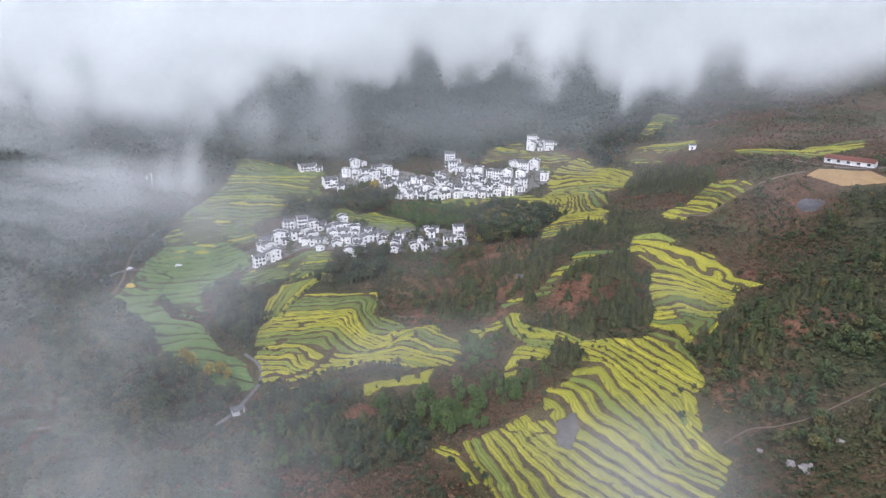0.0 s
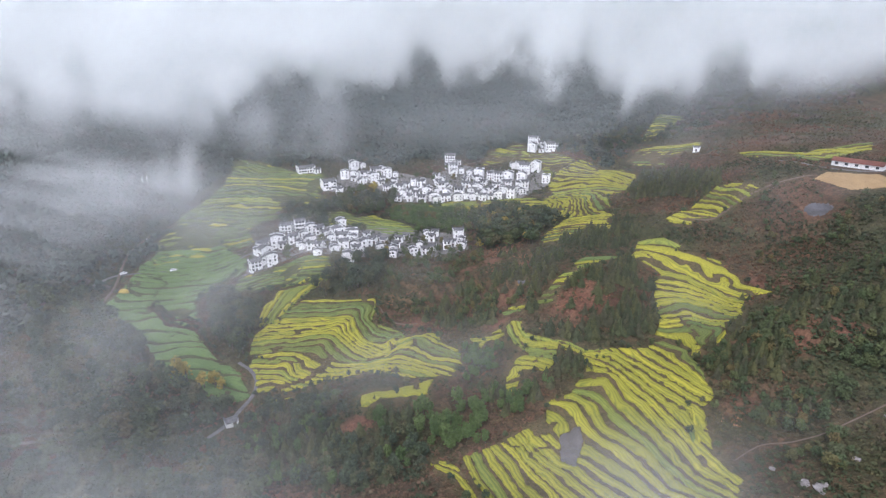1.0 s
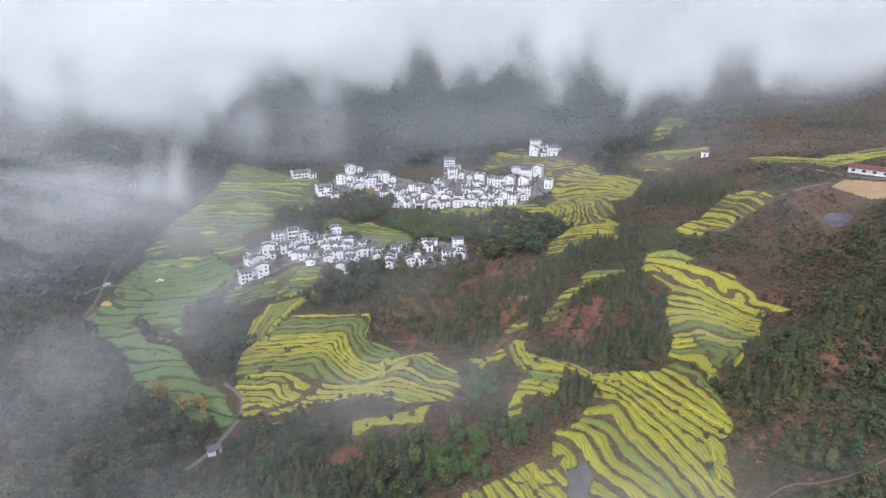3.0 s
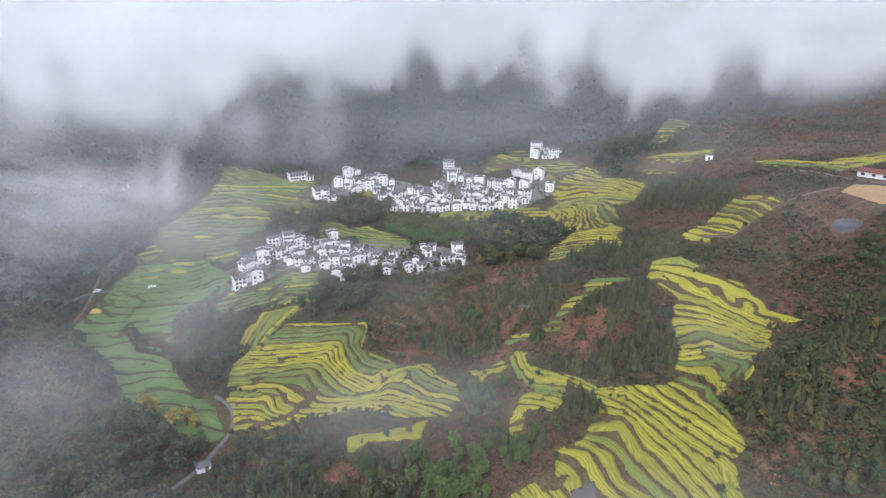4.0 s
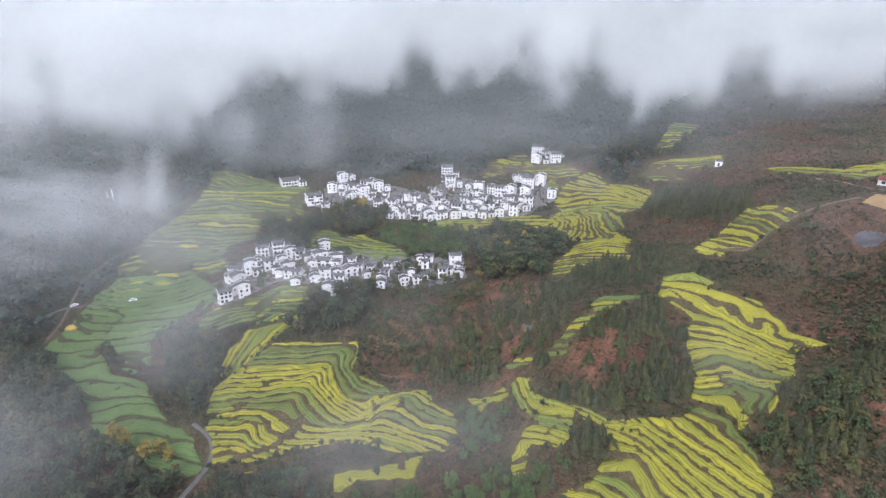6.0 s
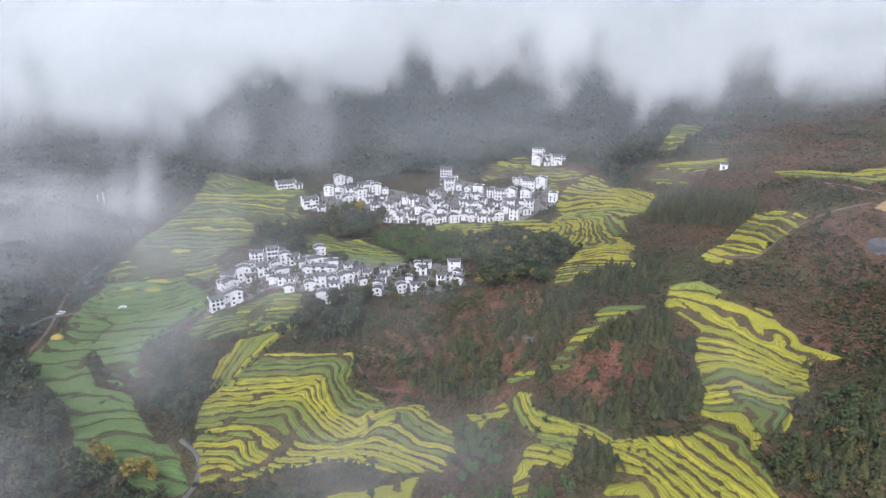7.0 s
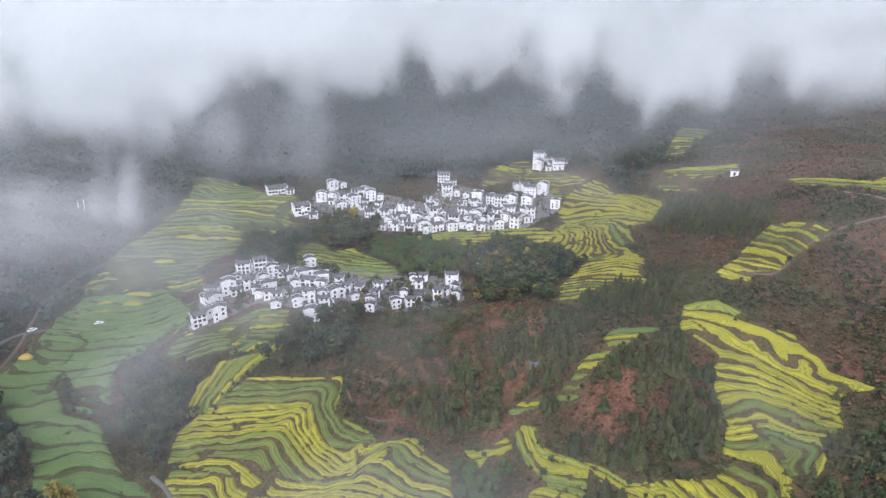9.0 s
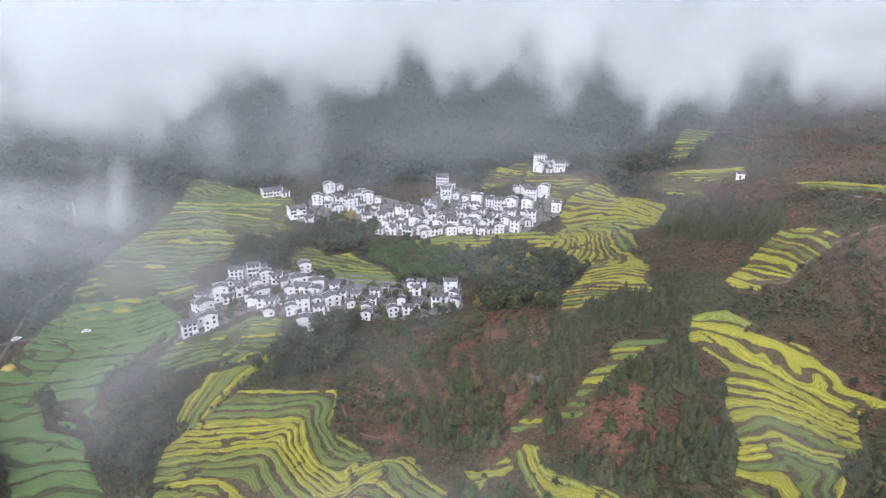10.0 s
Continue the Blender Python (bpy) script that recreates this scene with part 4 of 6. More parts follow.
# ---- the villages ----
HOUSES = {}
HOUSES['west_hamlet'] = [
    (-129.2, 393.9, 34, 8.3, 6.5, 7.1), (-117.9, 395.7, 23, 7.8, 5.6, 7.4), (-128.8, 416.6, 41, 9.4, 8.2, 6.1), (-134.4, 430.4, 10, 9.2, 6.3, 5.2),
    (-123.0, 427.3, 19, 9.1, 6.0, 8.1), (-110.3, 426.8, 18, 7.3, 5.0, 6.3), (-121.8, 453.4, 10, 8.4, 6.8, 6.8), (-111.5, 453.9, 22, 8.4, 6.9, 8.0),
    (-99.5, 440.2, 20, 7.5, 5.0, 6.5), (-92.5, 436.1, 13, 6.2, 5.0, 5.3), (-103.7, 433.2, 27, 5.5, 5.0, 4.1), (-100.1, 411.7, 4, 4.6, 5.0, 3.8),
    (-96.2, 418.5, 30, 8.2, 6.5, 5.0), (-86.9, 401.8, 5, 6.2, 5.0, 5.9), (-82.2, 408.1, 35, 4.6, 5.0, 3.8),
]
HOUSES['west_hamlet_east'] = [
    (-79.2, 453.0, 21, 7.7, 6.9, 5.5), (-77.5, 429.8, 29, 10.3, 9.0, 5.2), (-72.8, 420.0, -4, 9.4, 7.0, 4.5), (-68.5, 398.6, 16, 7.2, 5.9, 7.4),
    (-62.2, 377.0, 2, 8.3, 6.2, 5.9), (-66.3, 425.2, 11, 9.0, 6.7, 4.5), (-55.2, 421.9, 1, 5.3, 5.0, 4.5), (-54.6, 406.5, 27, 9.6, 7.4, 4.8),
    (-50.2, 413.9, 0, 5.8, 5.0, 4.4), (-59.3, 395.0, 10, 6.1, 5.0, 4.7), (-34.3, 399.7, -6, 5.6, 5.0, 5.3), (-31.9, 421.7, -12, 6.5, 5.1, 3.9),
    (-26.8, 426.7, -1, 4.2, 5.0, 3.4),
]
HOUSES['west_hamlet_end'] = [
    (-20.7, 401.9, 16, 6.2, 5.1, 4.8), (-12.5, 405.0, 12, 6.3, 5.2, 4.6), (-12.0, 428.6, 10, 4.2, 5.0, 4.6), (-8.5, 424.2, 6, 3.6, 5.0, 4.6),
    (-5.8, 431.4, -1, 5.5, 5.0, 4.1), (-7.1, 411.2, -9, 4.6, 5.0, 3.3), (3.4, 411.2, -12, 5.8, 5.2, 6.0), (11.2, 426.7, 5, 7.8, 6.4, 5.7),
    (7.2, 415.0, -2, 5.3, 5.0, 4.2), (13.0, 417.3, -21, 5.3, 5.0, 3.6), (13.8, 408.5, -15, 5.2, 5.0, 3.8), (-42.5, 416.1, -9, 4.7, 5.0, 3.3),
    (-33.5, 412.1, 9, 5.8, 5.0, 3.8), (-51.8, 395.2, 31, 3.9, 5.0, 3.1), (-81.2, 419.9, 17, 5.3, 5.0, 3.4), (-122.6, 441.8, 10, 5.0, 5.0, 3.6),
    (-44.2, 405.4, 24, 4.5, 5.0, 3.2), (-16.8, 414.7, 3, 4.1, 5.0, 2.8),
]
HOUSES['north_village'] = [
    (-137.1, 598.2, 27, 17.4, 11.0, 5.0), (-89.9, 605.2, 29, 8.9, 7.2, 7.1), (-95.5, 582.6, 6, 8.9, 7.2, 6.5), (-86.2, 583.2, -3, 7.7, 6.0, 5.3),
    (-76.8, 582.1, 20, 8.5, 5.9, 6.1), (-66.8, 573.2, 29, 10.9, 9.2, 7.9), (-66.2, 590.7, 10, 11.2, 9.7, 6.1), (-54.0, 582.7, 6, 10.2, 6.9, 7.3),
    (-107.6, 558.5, 27, 13.4, 11.0, 7.3), (-94.6, 541.8, 11, 6.3, 5.0, 7.9), (-46.3, 569.6, -8, 5.8, 5.0, 3.9), (-76.7, 566.0, 27, 8.3, 5.5, 5.5),
    (-39.9, 553.9, -10, 7.3, 5.9, 5.0), (-51.6, 555.4, -13, 8.1, 6.1, 4.6), (-30.6, 546.3, 15, 6.4, 5.0, 4.5),
]
HOUSES['north_village_mid'] = [
    (7.0, 607.7, -1, 10.6, 8.6, 9.3), (9.8, 587.5, 6, 9.0, 6.5, 8.5), (-20.7, 558.7, 0, 7.7, 6.9, 6.2), (-6.3, 572.3, -18, 5.9, 5.0, 5.9),
    (-1.0, 553.2, 21, 9.7, 6.5, 6.1), (-4.7, 562.4, 16, 6.6, 5.2, 4.7), (35.2, 580.2, -14, 10.6, 7.3, 6.4), (31.0, 569.4, 14, 6.6, 5.5, 4.7),
    (46.8, 574.1, -24, 8.4, 6.2, 6.4), (52.9, 569.3, -15, 9.1, 7.9, 7.9), (62.7, 571.6, -22, 9.2, 7.7, 7.1), (76.9, 602.1, 7, 7.9, 6.5, 5.9),
    (80.1, 589.5, -15, 11.2, 9.3, 8.6), (92.2, 594.7, -26, 9.6, 8.0, 8.7),
]
HOUSES['north_village_east'] = [
    (99.3, 670.2, -13, 10.8, 7.9, 8.4), (96.3, 652.4, -25, 10.5, 9.2, 7.3), (114.4, 651.2, 2, 10.5, 9.1, 8.2), (97.4, 563.8, -17, 7.8, 7.0, 6.2),
    (75.1, 568.6, -20, 10.0, 7.0, 7.5), (74.3, 545.2, 11, 7.1, 6.1, 8.7), (70.4, 552.6, -9, 6.4, 5.3, 5.4), (58.7, 555.1, 8, 9.7, 7.0, 5.4),
    (61.2, 529.2, -26, 7.7, 6.7, 8.7), (48.3, 527.1, 9, 7.7, 5.4, 5.8), (35.2, 525.5, -12, 6.9, 5.9, 5.1), (43.4, 539.2, -8, 5.5, 5.0, 6.0),
]
HOUSES['north_village_foot'] = [
    (27.1, 550.3, -21, 5.6, 5.0, 4.9), (24.9, 540.0, -1, 5.5, 5.0, 4.1), (15.1, 541.1, -13, 8.7, 7.3, 6.0), (13.2, 527.8, 10, 8.4, 7.5, 5.1),
    (1.4, 529.8, 20, 10.0, 7.4, 5.1), (-9.3, 534.1, 17, 10.1, 8.3, 5.2), (-18.9, 531.8, -16, 8.5, 5.6, 5.1), (-24.6, 541.2, -5, 7.1, 5.9, 4.5),
    (-14.0, 545.7, -13, 9.5, 7.4, 4.9), (21.1, 555.6, -2, 6.5, 5.8, 4.6), (38.1, 558.9, -23, 6.5, 5.6, 4.6), (3.9, 540.0, -19, 7.9, 6.1, 4.8),
    (54.3, 541.5, -9, 6.3, 5.5, 4.5), (31.5, 534.6, -22, 6.2, 5.0, 4.4), (-33.0, 538.4, -14, 6.3, 5.0, 4.1), (21.6, 530.4, -5, 6.2, 5.0, 4.0),
]


def opening_mesh(name, w, h, leaves, rows_, thick, rim, fill, inset=0.05):
    """A window or door unit in one piece: a frame with sunk panes; its wall is at y = 0."""
    bm = bmesh.new()
    xs = [-w / 2 - rim + (w + 2 * rim) * k / leaves for k in range(leaves + 1)]
    zs = [-rim + (h + 2 * rim) * k / rows_ for k in range(rows_ + 1)]
    grid = [[bm.verts.new((x, -thick, z)) for x in xs] for z in zs]
    panes = [bm.faces.new((grid[j][i], grid[j][i + 1], grid[j + 1][i + 1], grid[j + 1][i])) for j in range(rows_) for i in range(leaves)]
    made = bmesh.ops.extrude_edge_only(bm, edges=[e for e in bm.edges if e.is_boundary])
    bmesh.ops.translate(bm, verts=[v for v in made["geom"] if isinstance(v, bmesh.types.BMVert)], vec=(0, thick + 0.02, 0))
    bmesh.ops.inset_individual(bm, faces=panes, thickness=rim, depth=-inset)
    for f in panes:
        f.material_index = 1
    bmesh.ops.recalc_face_normals(bm, faces=bm.faces[:])
    me = bpy.data.meshes.new(name)
    bm.to_mesh(me)
    bm.free()
    for m in (COPING, fill):
        me.materials.append(m)
    return me


WINDOWS = [opening_mesh("window", w, h, 2, 1, 0.08, 0.08, GLAZING) for w, h in ((1.05, 1.3), (1.35, 1.4), (0.85, 1.0), (1.9, 1.5))]
DOOR = opening_mesh("door", 1.3, 2.2, 2, 1, 0.1, 0.1, TIMBER)


def house_wall(w, d, h, rise, base, walls):
    """The four whitewashed walls, with gables."""
    v = [(-w / 2, -d / 2, -base), (w / 2, -d / 2, -base), (w / 2, d / 2, -base), (-w / 2, d / 2, -base),
         (-w / 2, -d / 2, h), (w / 2, -d / 2, h), (w / 2, d / 2, h), (-w / 2, d / 2, h), (-w / 2, 0, h + rise), (w / 2, 0, h + rise)]
    bm = bmesh.new()
    vs = [bm.verts.new(p) for p in v]
    for f in ((0, 1, 5, 4), (2, 3, 7, 6), (1, 2, 6, 9, 5), (3, 0, 4, 8, 7), (3, 2, 1, 0), (4, 5, 9, 8), (6, 7, 8, 9)):
        bm.faces.new([vs[k] for k in f])
    me = bpy.data.meshes.new("wall")
    bm.to_mesh(me)
    bm.free()
    me.materials.append(walls)
    return me


def slope_mesh(w, d, h, rise, over, side, tiles):
    """One slope of a tiled roof, with thickness, rolls of tiles and a raised ridge."""
    y0, y1 = side * (d / 2 + over), 0.0
    drop = rise * over / (d / 2)
    n = max(6, int(w / 0.7))
    xs = np.linspace(-w / 2 - 0.05, w / 2 + 0.05, 2 * n + 1)
    roll = np.where(np.arange(2 * n + 1) % 2, 0.09, 0.0)
    verts, faces = [], []
    for lift, wave in ((0.06, roll), (-0.12, roll * 0)):
        for y, z in ((y0, h - drop), (y1, h + rise)):
            verts += [(x, y, z + lift + r) for x, r in zip(xs, wave)]
    m = 2 * n + 1
    for i in range(2 * n):
        q = [i, i + 1, m + i + 1, m + i]
        faces.append(q if side < 0 else q[::-1])
        q = [2 * m + i, 2 * m + i + 1, i + 1, i]
        faces.append(q if side < 0 else q[::-1])
        q = [3 * m + i, 3 * m + i + 1, 2 * m + i + 1, 2 * m + i]
        faces.append(q if side < 0 else q[::-1])
    return fast_mesh("roof_slope", verts, faces, [tiles])


def prism(name, outline, x0, x1, mat):
    """An outline in the y-z plane, pulled along x into one solid."""
    bm = bmesh.new()
    bm.faces.new([bm.verts.new((x0, y, z)) for y, z in outline])
    made = bmesh.ops.extrude_face_region(bm, geom=bm.faces[:])
    bmesh.ops.translate(bm, verts=[v for v in made["geom"] if isinstance(v, bmesh.types.BMVert)], vec=(x1 - x0, 0, 0))
    bmesh.ops.recalc_face_normals(bm, faces=bm.faces[:])
    me = bpy.data.meshes.new(name)
    bm.to_mesh(me)
    bm.free()
    me.materials.append(mat)
    return me


def gable_line(d, h, rise, stepped, out=0.0, up=0.0):
    """The top line of a gable, from front to back, in steps or straight."""
    n = 3 if stepped else 1
    half = []
    for k in range(n):
        a = d / 2 * (1 - k / n) + 0.25 + out
        z = h + rise * (k + 1) / n + (0.35 if stepped else -0.15) + up
        half += [(-a, z)] if not half else [(-a, half[-1][1]), (-a, z)]
    return half + [(-y, z) for y, z in half[::-1]]


def gable(root, side, w, d, h, rise, stepped, walls):
    """A white fire gable that stands above the roof, with grey coping."""
    at, t = pose(side * w / 2, 0, 0), 0.17
    line = gable_line(d, h, rise, stepped)
    made = part("gable", prism("gable", [(line[0][0], h - 1.0)] + line + [(line[-1][0], h - 1.0)], -t, t, walls), root, at, "stepped white fire gable" if stepped else "")
    over = gable_line(d, h, rise, stepped, 0.16, 0.17)
    cap = part("coping", prism("coping", [(over[0][0], line[0][1])] + over + [(over[-1][0], line[-1][1])] + line[::-1], -t - 0.2, t + 0.2, COPING), made, label="grey tiled coping")
    return made


def house(x, y, turn, w, d, h, rnd, group, small=False, tiles=None, walls=None):
    w, d, h = (w, d, h) if small else (max(0.96 * w, 4.6), max(0.92 * d, 4.2), max(1.06 * h, 3.4))
    m = pose(x, y, 0, 0, 0, turn)
    corners = [m @ Vector((a * w / 2, b * d / 2, 0)) for a in (-1, 0, 1) for b in (-1, 0, 1)]
    zs = [float(height(c.x, c.y)) for c in corners]
    floor_z = 0.6 * min(zs) + 0.4 * max(zs)
    base = floor_z - min(zs) + 0.6
    root = new("house")
    root.matrix_world = pose(x, y, floor_z, 0, 0, turn)
    rise = 0.15 * d + 0.15
    storeys = max(1, round((h + 0.4) / 2.75))
    stepped = rnd.random() < 0.7
    part("wall", house_wall(w, d, h, rise, base, walls or LIME), root)
    over = 0.25 + 0.2 * rnd.random()
    for side in (-1, 1):
        part("roof_slope", slope_mesh(w, d, h, rise, over, side, tiles or TILES), root, label="red sheet roof slope" if tiles else "grey tiled roof slope")
    part("ridge", boxes("ridge", [(-w / 2, -0.14, h + rise, w / 2, 0.14, h + rise + 0.26), (-w / 2 - 0.1, -0.1, h + rise + 0.26, -w / 2 + 0.5, 0.1, h + rise + 0.5), (w / 2 - 0.5, -0.1, h + rise + 0.26, w / 2 + 0.1, 0.1, h + rise + 0.5)], [COPING]), root, label="dark ridge with upturned ends")
    for side in (-1, 1):
        gable(root, side, w, d, h, rise, stepped, walls or LIME)
    unit = h / storeys
    columns = max(1, int((w - 0.8) / 2.3))
    kind = rnd.choice((0, 0, 1, 1, 2, 3)) if columns * 2.3 > 5 else rnd.choice((0, 0, 1, 2))
    for s in range(storeys):
        for c in range(columns):
            at = (c + 0.5) / columns * (w - 0.8) - (w - 0.8) / 2
            if s == 0 and c == columns // 2:
                part("door", DOOR, root, pose(at, -d / 2 - 0.005, 0.12))
            elif rnd.random() < 0.85:
                part("window", WINDOWS[kind], root, pose(at, -d / 2 - 0.005, s * unit + 0.42 * unit))
    for side, turn_ in ((-1, -90), (1, 90)):
        for s in range(storeys):
            for at in (-0.24, 0.24) if d > 5.5 else (rnd.uniform(-0.2, 0.2),):
                if rnd.random() < 0.7:
                    part("window", WINDOWS[rnd.choice((0, 2))], root, pose(side * (w / 2 + 0.175), at * d, s * unit + 0.42 * unit, 0, 0, turn_))
    words = "stepped gables" if stepped else "plain gables"
    tall = {1: "one-storey", 2: "two-storey", 3: "three-storey"}.get(storeys, "four-storey")
    return tagged(root, f"{tall} {'mud-walled' if walls else 'whitewashed'} village house with {'red sheet' if tiles else 'grey tiled'} roof and {words}", "house", group)


SEED = random.Random(11)


def packed(names, count, rnd):
    """Low houses and sheds that fill the lanes between the listed houses of a village."""
    taken = [(r[0], r[1], 0.5 * (r[3] + r[4])) for rows in HOUSES.values() for r in rows]
    seeds = [r for n in names for r in HOUSES[n]]
    out = []
    for _ in range(count * 30):
        if len(out) == count:
            break
        x, y, turn, w0, d0, _h = rnd.choice(seeds)
        a, w, d = rnd.uniform(0, 6.283), rnd.uniform(4.6, 7.5), rnd.uniform(4.2, 5.8)
        q = (w0 + d0) / 4 + (w + d) / 4 + rnd.uniform(0.2, 2.5)
        x, y = x + q * math.cos(a), y + q * math.sin(a)
        if any(math.hypot(x - b, y - c) < 0.5 * (r + (w + d) / 2) for b, c, r in taken) or any(inside(x, y, f["outline"]) > -2 for f in FIELDS):
            continue
        taken.append((x, y, (w + d) / 2))
        out.append((x, y, turn + rnd.choice((0, 0, 90)) + rnd.uniform(-8, 8), w, d, rnd.uniform(2.9, 5.2)))
    return out


HOUSES["west_lanes"] = packed(["west_hamlet", "west_hamlet_east"], 22, random.Random(21))
HOUSES["north_lanes"] = packed(["north_village_mid", "north_village_foot", "north_village_east"], 46, random.Random(22)) + packed(["north_village"], 10, random.Random(23))
pad("ground_hamlet", [(-136, 388), (-118, 389), (-100, 404), (-60, 384), (-30, 394), (18, 403), (18, 432), (-10, 437), (-80, 458), (-125, 462), (-142, 432)], PAVING, "grey paved lanes and yards between the hamlet's houses", "yard", 0.12)
pad("ground_village", [(-112, 552), (-40, 543), (-35, 530), (65, 523), (82, 540), (102, 560), (100, 598), (60, 585), (12, 612), (-10, 575), (-50, 595), (-100, 610)], PAVING, "grey paved lanes and yards between the village houses", "yard", 0.12)
for _street, _rows in HOUSES.items():
    for _x, _y, _turn, _w, _d, _h in _rows:
        if SEED.random() < 0.42:
            _turn, _w, _d = _turn - 90, max(_d, 0.8 * _w), min(_w, 9.0)
        house(_x, _y, _turn, _w, _d, _h, SEED, "houses of the lower hamlet" if _street.startswith("west") else "houses of the upper village")
house(-60.5, 386.0, 8, 5.2, 4.4, 2.9, SEED, "houses of the lower hamlet", True, RED_ROOF)
house(216.7, 519.6, -25, 5.5, 4.6, 3.4, SEED, "outlying houses")
house(-96.5, 240.0, 30, 5.4, 4.2, 2.5, SEED, "outlying houses", True)
house(42.6, 308.5, -10, 3.4, 2.8, 1.7, SEED, "outlying houses", True, None, TAN_EARTH)


def barn(x, y, turn, w, d, h):
    z = float(height(x, y))
    root = new("barn")
    root.matrix_world = pose(x, y, z, 0, 0, turn)
    part("wall", boxes("wall", [(-w / 2, -d / 2, -2, w / 2, d / 2, h)], [STAIN]), root)
    bm = bmesh.new()
    for s in (-1, 1):
        q = [bm.verts.new(p) for p in ((-w / 2 - 0.6, s * (d / 2 + 0.8), h - 0.1), (w / 2 + 0.6, s * (d / 2 + 0.8), h - 0.1), (w / 2 + 0.6, 0, h + 2.2), (-w / 2 - 0.6, 0, h + 2.2))]
        bm.faces.new(q)
    bmesh.ops.solidify(bm, geom=bm.faces[:], thickness=0.12)
    me = bpy.data.meshes.new("roof")
    bm.to_mesh(me)
    bm.free()
    me.materials.append(RED_ROOF)
    part("roof", me, root, label="red sheet roof")
    for k in range(5):
        part("window", WINDOWS[3], root, pose(-w / 2 + (k + 0.5) * w / 5, -d / 2 - 0.02, 1.2))
    return tagged(root, "long low barn with a faded red sheet roof", "barn")


barn(281.5, 410.0, -48, 30.0, 9.0, 3.4)


def wheel(root, x, y):
    bm = bmesh.new()
    bmesh.ops.create_cone(bm, cap_ends=True, segments=14, radius1=0.32, radius2=0.32, depth=0.22, matrix=pose(0, 0, 0, 90))
    me = bpy.data.meshes.new("tyre")
    bm.to_mesh(me)
    bm.free()
    me.materials.append(RUBBER)
    part("wheel", me, root, pose(x, y, 0.32))


def car(x, y, turn, length):
    root = new("car")
    root.matrix_world = pose(x, y, float(height(x, y)) + 0.16, 0, 0, turn)
    part("body", boxes("body", [(-length / 2, -0.85, 0.3, length / 2, 0.85, 0.95)], [CAR_PAINT], bevel=0.12), root)
    part("cabin", boxes("cabin", [(-length * 0.36, -0.76, 0.95, length * 0.28, 0.76, 1.5)], [GLAZING], bevel=0.16), root, label="dark glazed cabin")
    part("roof_panel", boxes("roof_panel", [(-length * 0.3, -0.72, 1.48, length * 0.2, 0.72, 1.56)], [CAR_PAINT], bevel=0.03), root)
    for a in (-0.32, 0.32):
        for b in (-0.78, 0.78):
            wheel(root, a * length, b)
    return tagged(root, "white car on the valley road", "car", "cars on the road")


car(-217.0, 386.4, 55, 4.4)
car(-192.0, 405.4, 28, 4.5)
car(-223.5, 437.5, 85, 4.6)


def haystack(x, y, r, h):
    n, rings = 14, [(1.0, 0.0), (1.06, 0.35), (0.95, 0.6), (0.6, 0.85), (0.15, 1.0)]
    verts, faces = [], []
    for k, (s, t) in enumerate(rings):
        for i in range(n):
            a = 2 * math.pi * i / n
            q = r * s * (1 + 0.1 * math.sin(3 * a + k))
            verts.append((q * math.cos(a), q * math.sin(a), h * t))
    for k in range(len(rings) - 1):
        for i in range(n):
            faces.append((k * n + i, k * n + (i + 1) % n, (k + 1) * n + (i + 1) % n, (k + 1) * n + i))
    ob = new("haystack", fast_mesh("haystack", verts, faces, [STRAW], smooth=True))
    ob.location = (x, y, float(height(x, y)) - 0.15)
    return tagged(ob, "yellow straw stack on the green field", "haystack")


haystack(-204.6, 361.0, 3.0, 2.8)


def boulder(x, y, s, seed):
    bm = bmesh.new()
    bmesh.ops.create_icosphere(bm, subdivisions=3, radius=1.0)
    for v in bm.verts:
        v.co *= 1 + 0.45 * noise.noise(v.co * 1.3 + Vector((seed, 0, 0))) + 0.15 * noise.noise(v.co * 4 + Vector((seed, 5, 0)))
    me = bpy.data.meshes.new("boulder")
    bm.to_mesh(me)
    bm.free()
    me.materials.append(ROCK)
    ob = new("boulder", me)
    ob.matrix_world = pose(x, y, float(height(x, y)) + 0.15 * s, 0, 0, 40 * seed) @ Matrix.Diagonal((1.3 * s, s, 0.6 * s, 1))
    return tagged(ob, "pale grey boulder lying in the brown scrub", "boulder", "boulders in the scrub")


for _k, (_x, _y, _s) in enumerate(((114.5, 162.1, 1.4), (117.0, 158.6, 1.8), (109.4, 171.6, 0.9), (134.3, 168.5, 1.1), (114.3, 166.5, 0.8), (119.5, 160.5, 1.0), (130.5, 170.0, 0.7), (154.0, 184.5, 0.8))):
    boulder(_x, _y, _s, _k + 1)


def pole(x, y, tall):
    bm = bmesh.new()
    bmesh.ops.create_cone(bm, cap_ends=True, segments=10, radius1=0.32, radius2=0.2, depth=tall + 1, matrix=pose(0, 0, tall / 2 - 0.5))
    me = bpy.data.meshes.new("pole")
    bm.to_mesh(me)
    bm.free()
    me.materials.append(CAR_PAINT)
    ob = new("pole", me)
    ob.location = (x, y, float(height(x, y)))
    return tagged(ob, "slender white pole standing in the hillside forest", "pole", "white poles")


pole(-262.0, 520.0, 9.0)
pole(-258.5, 521.5, 11.0)

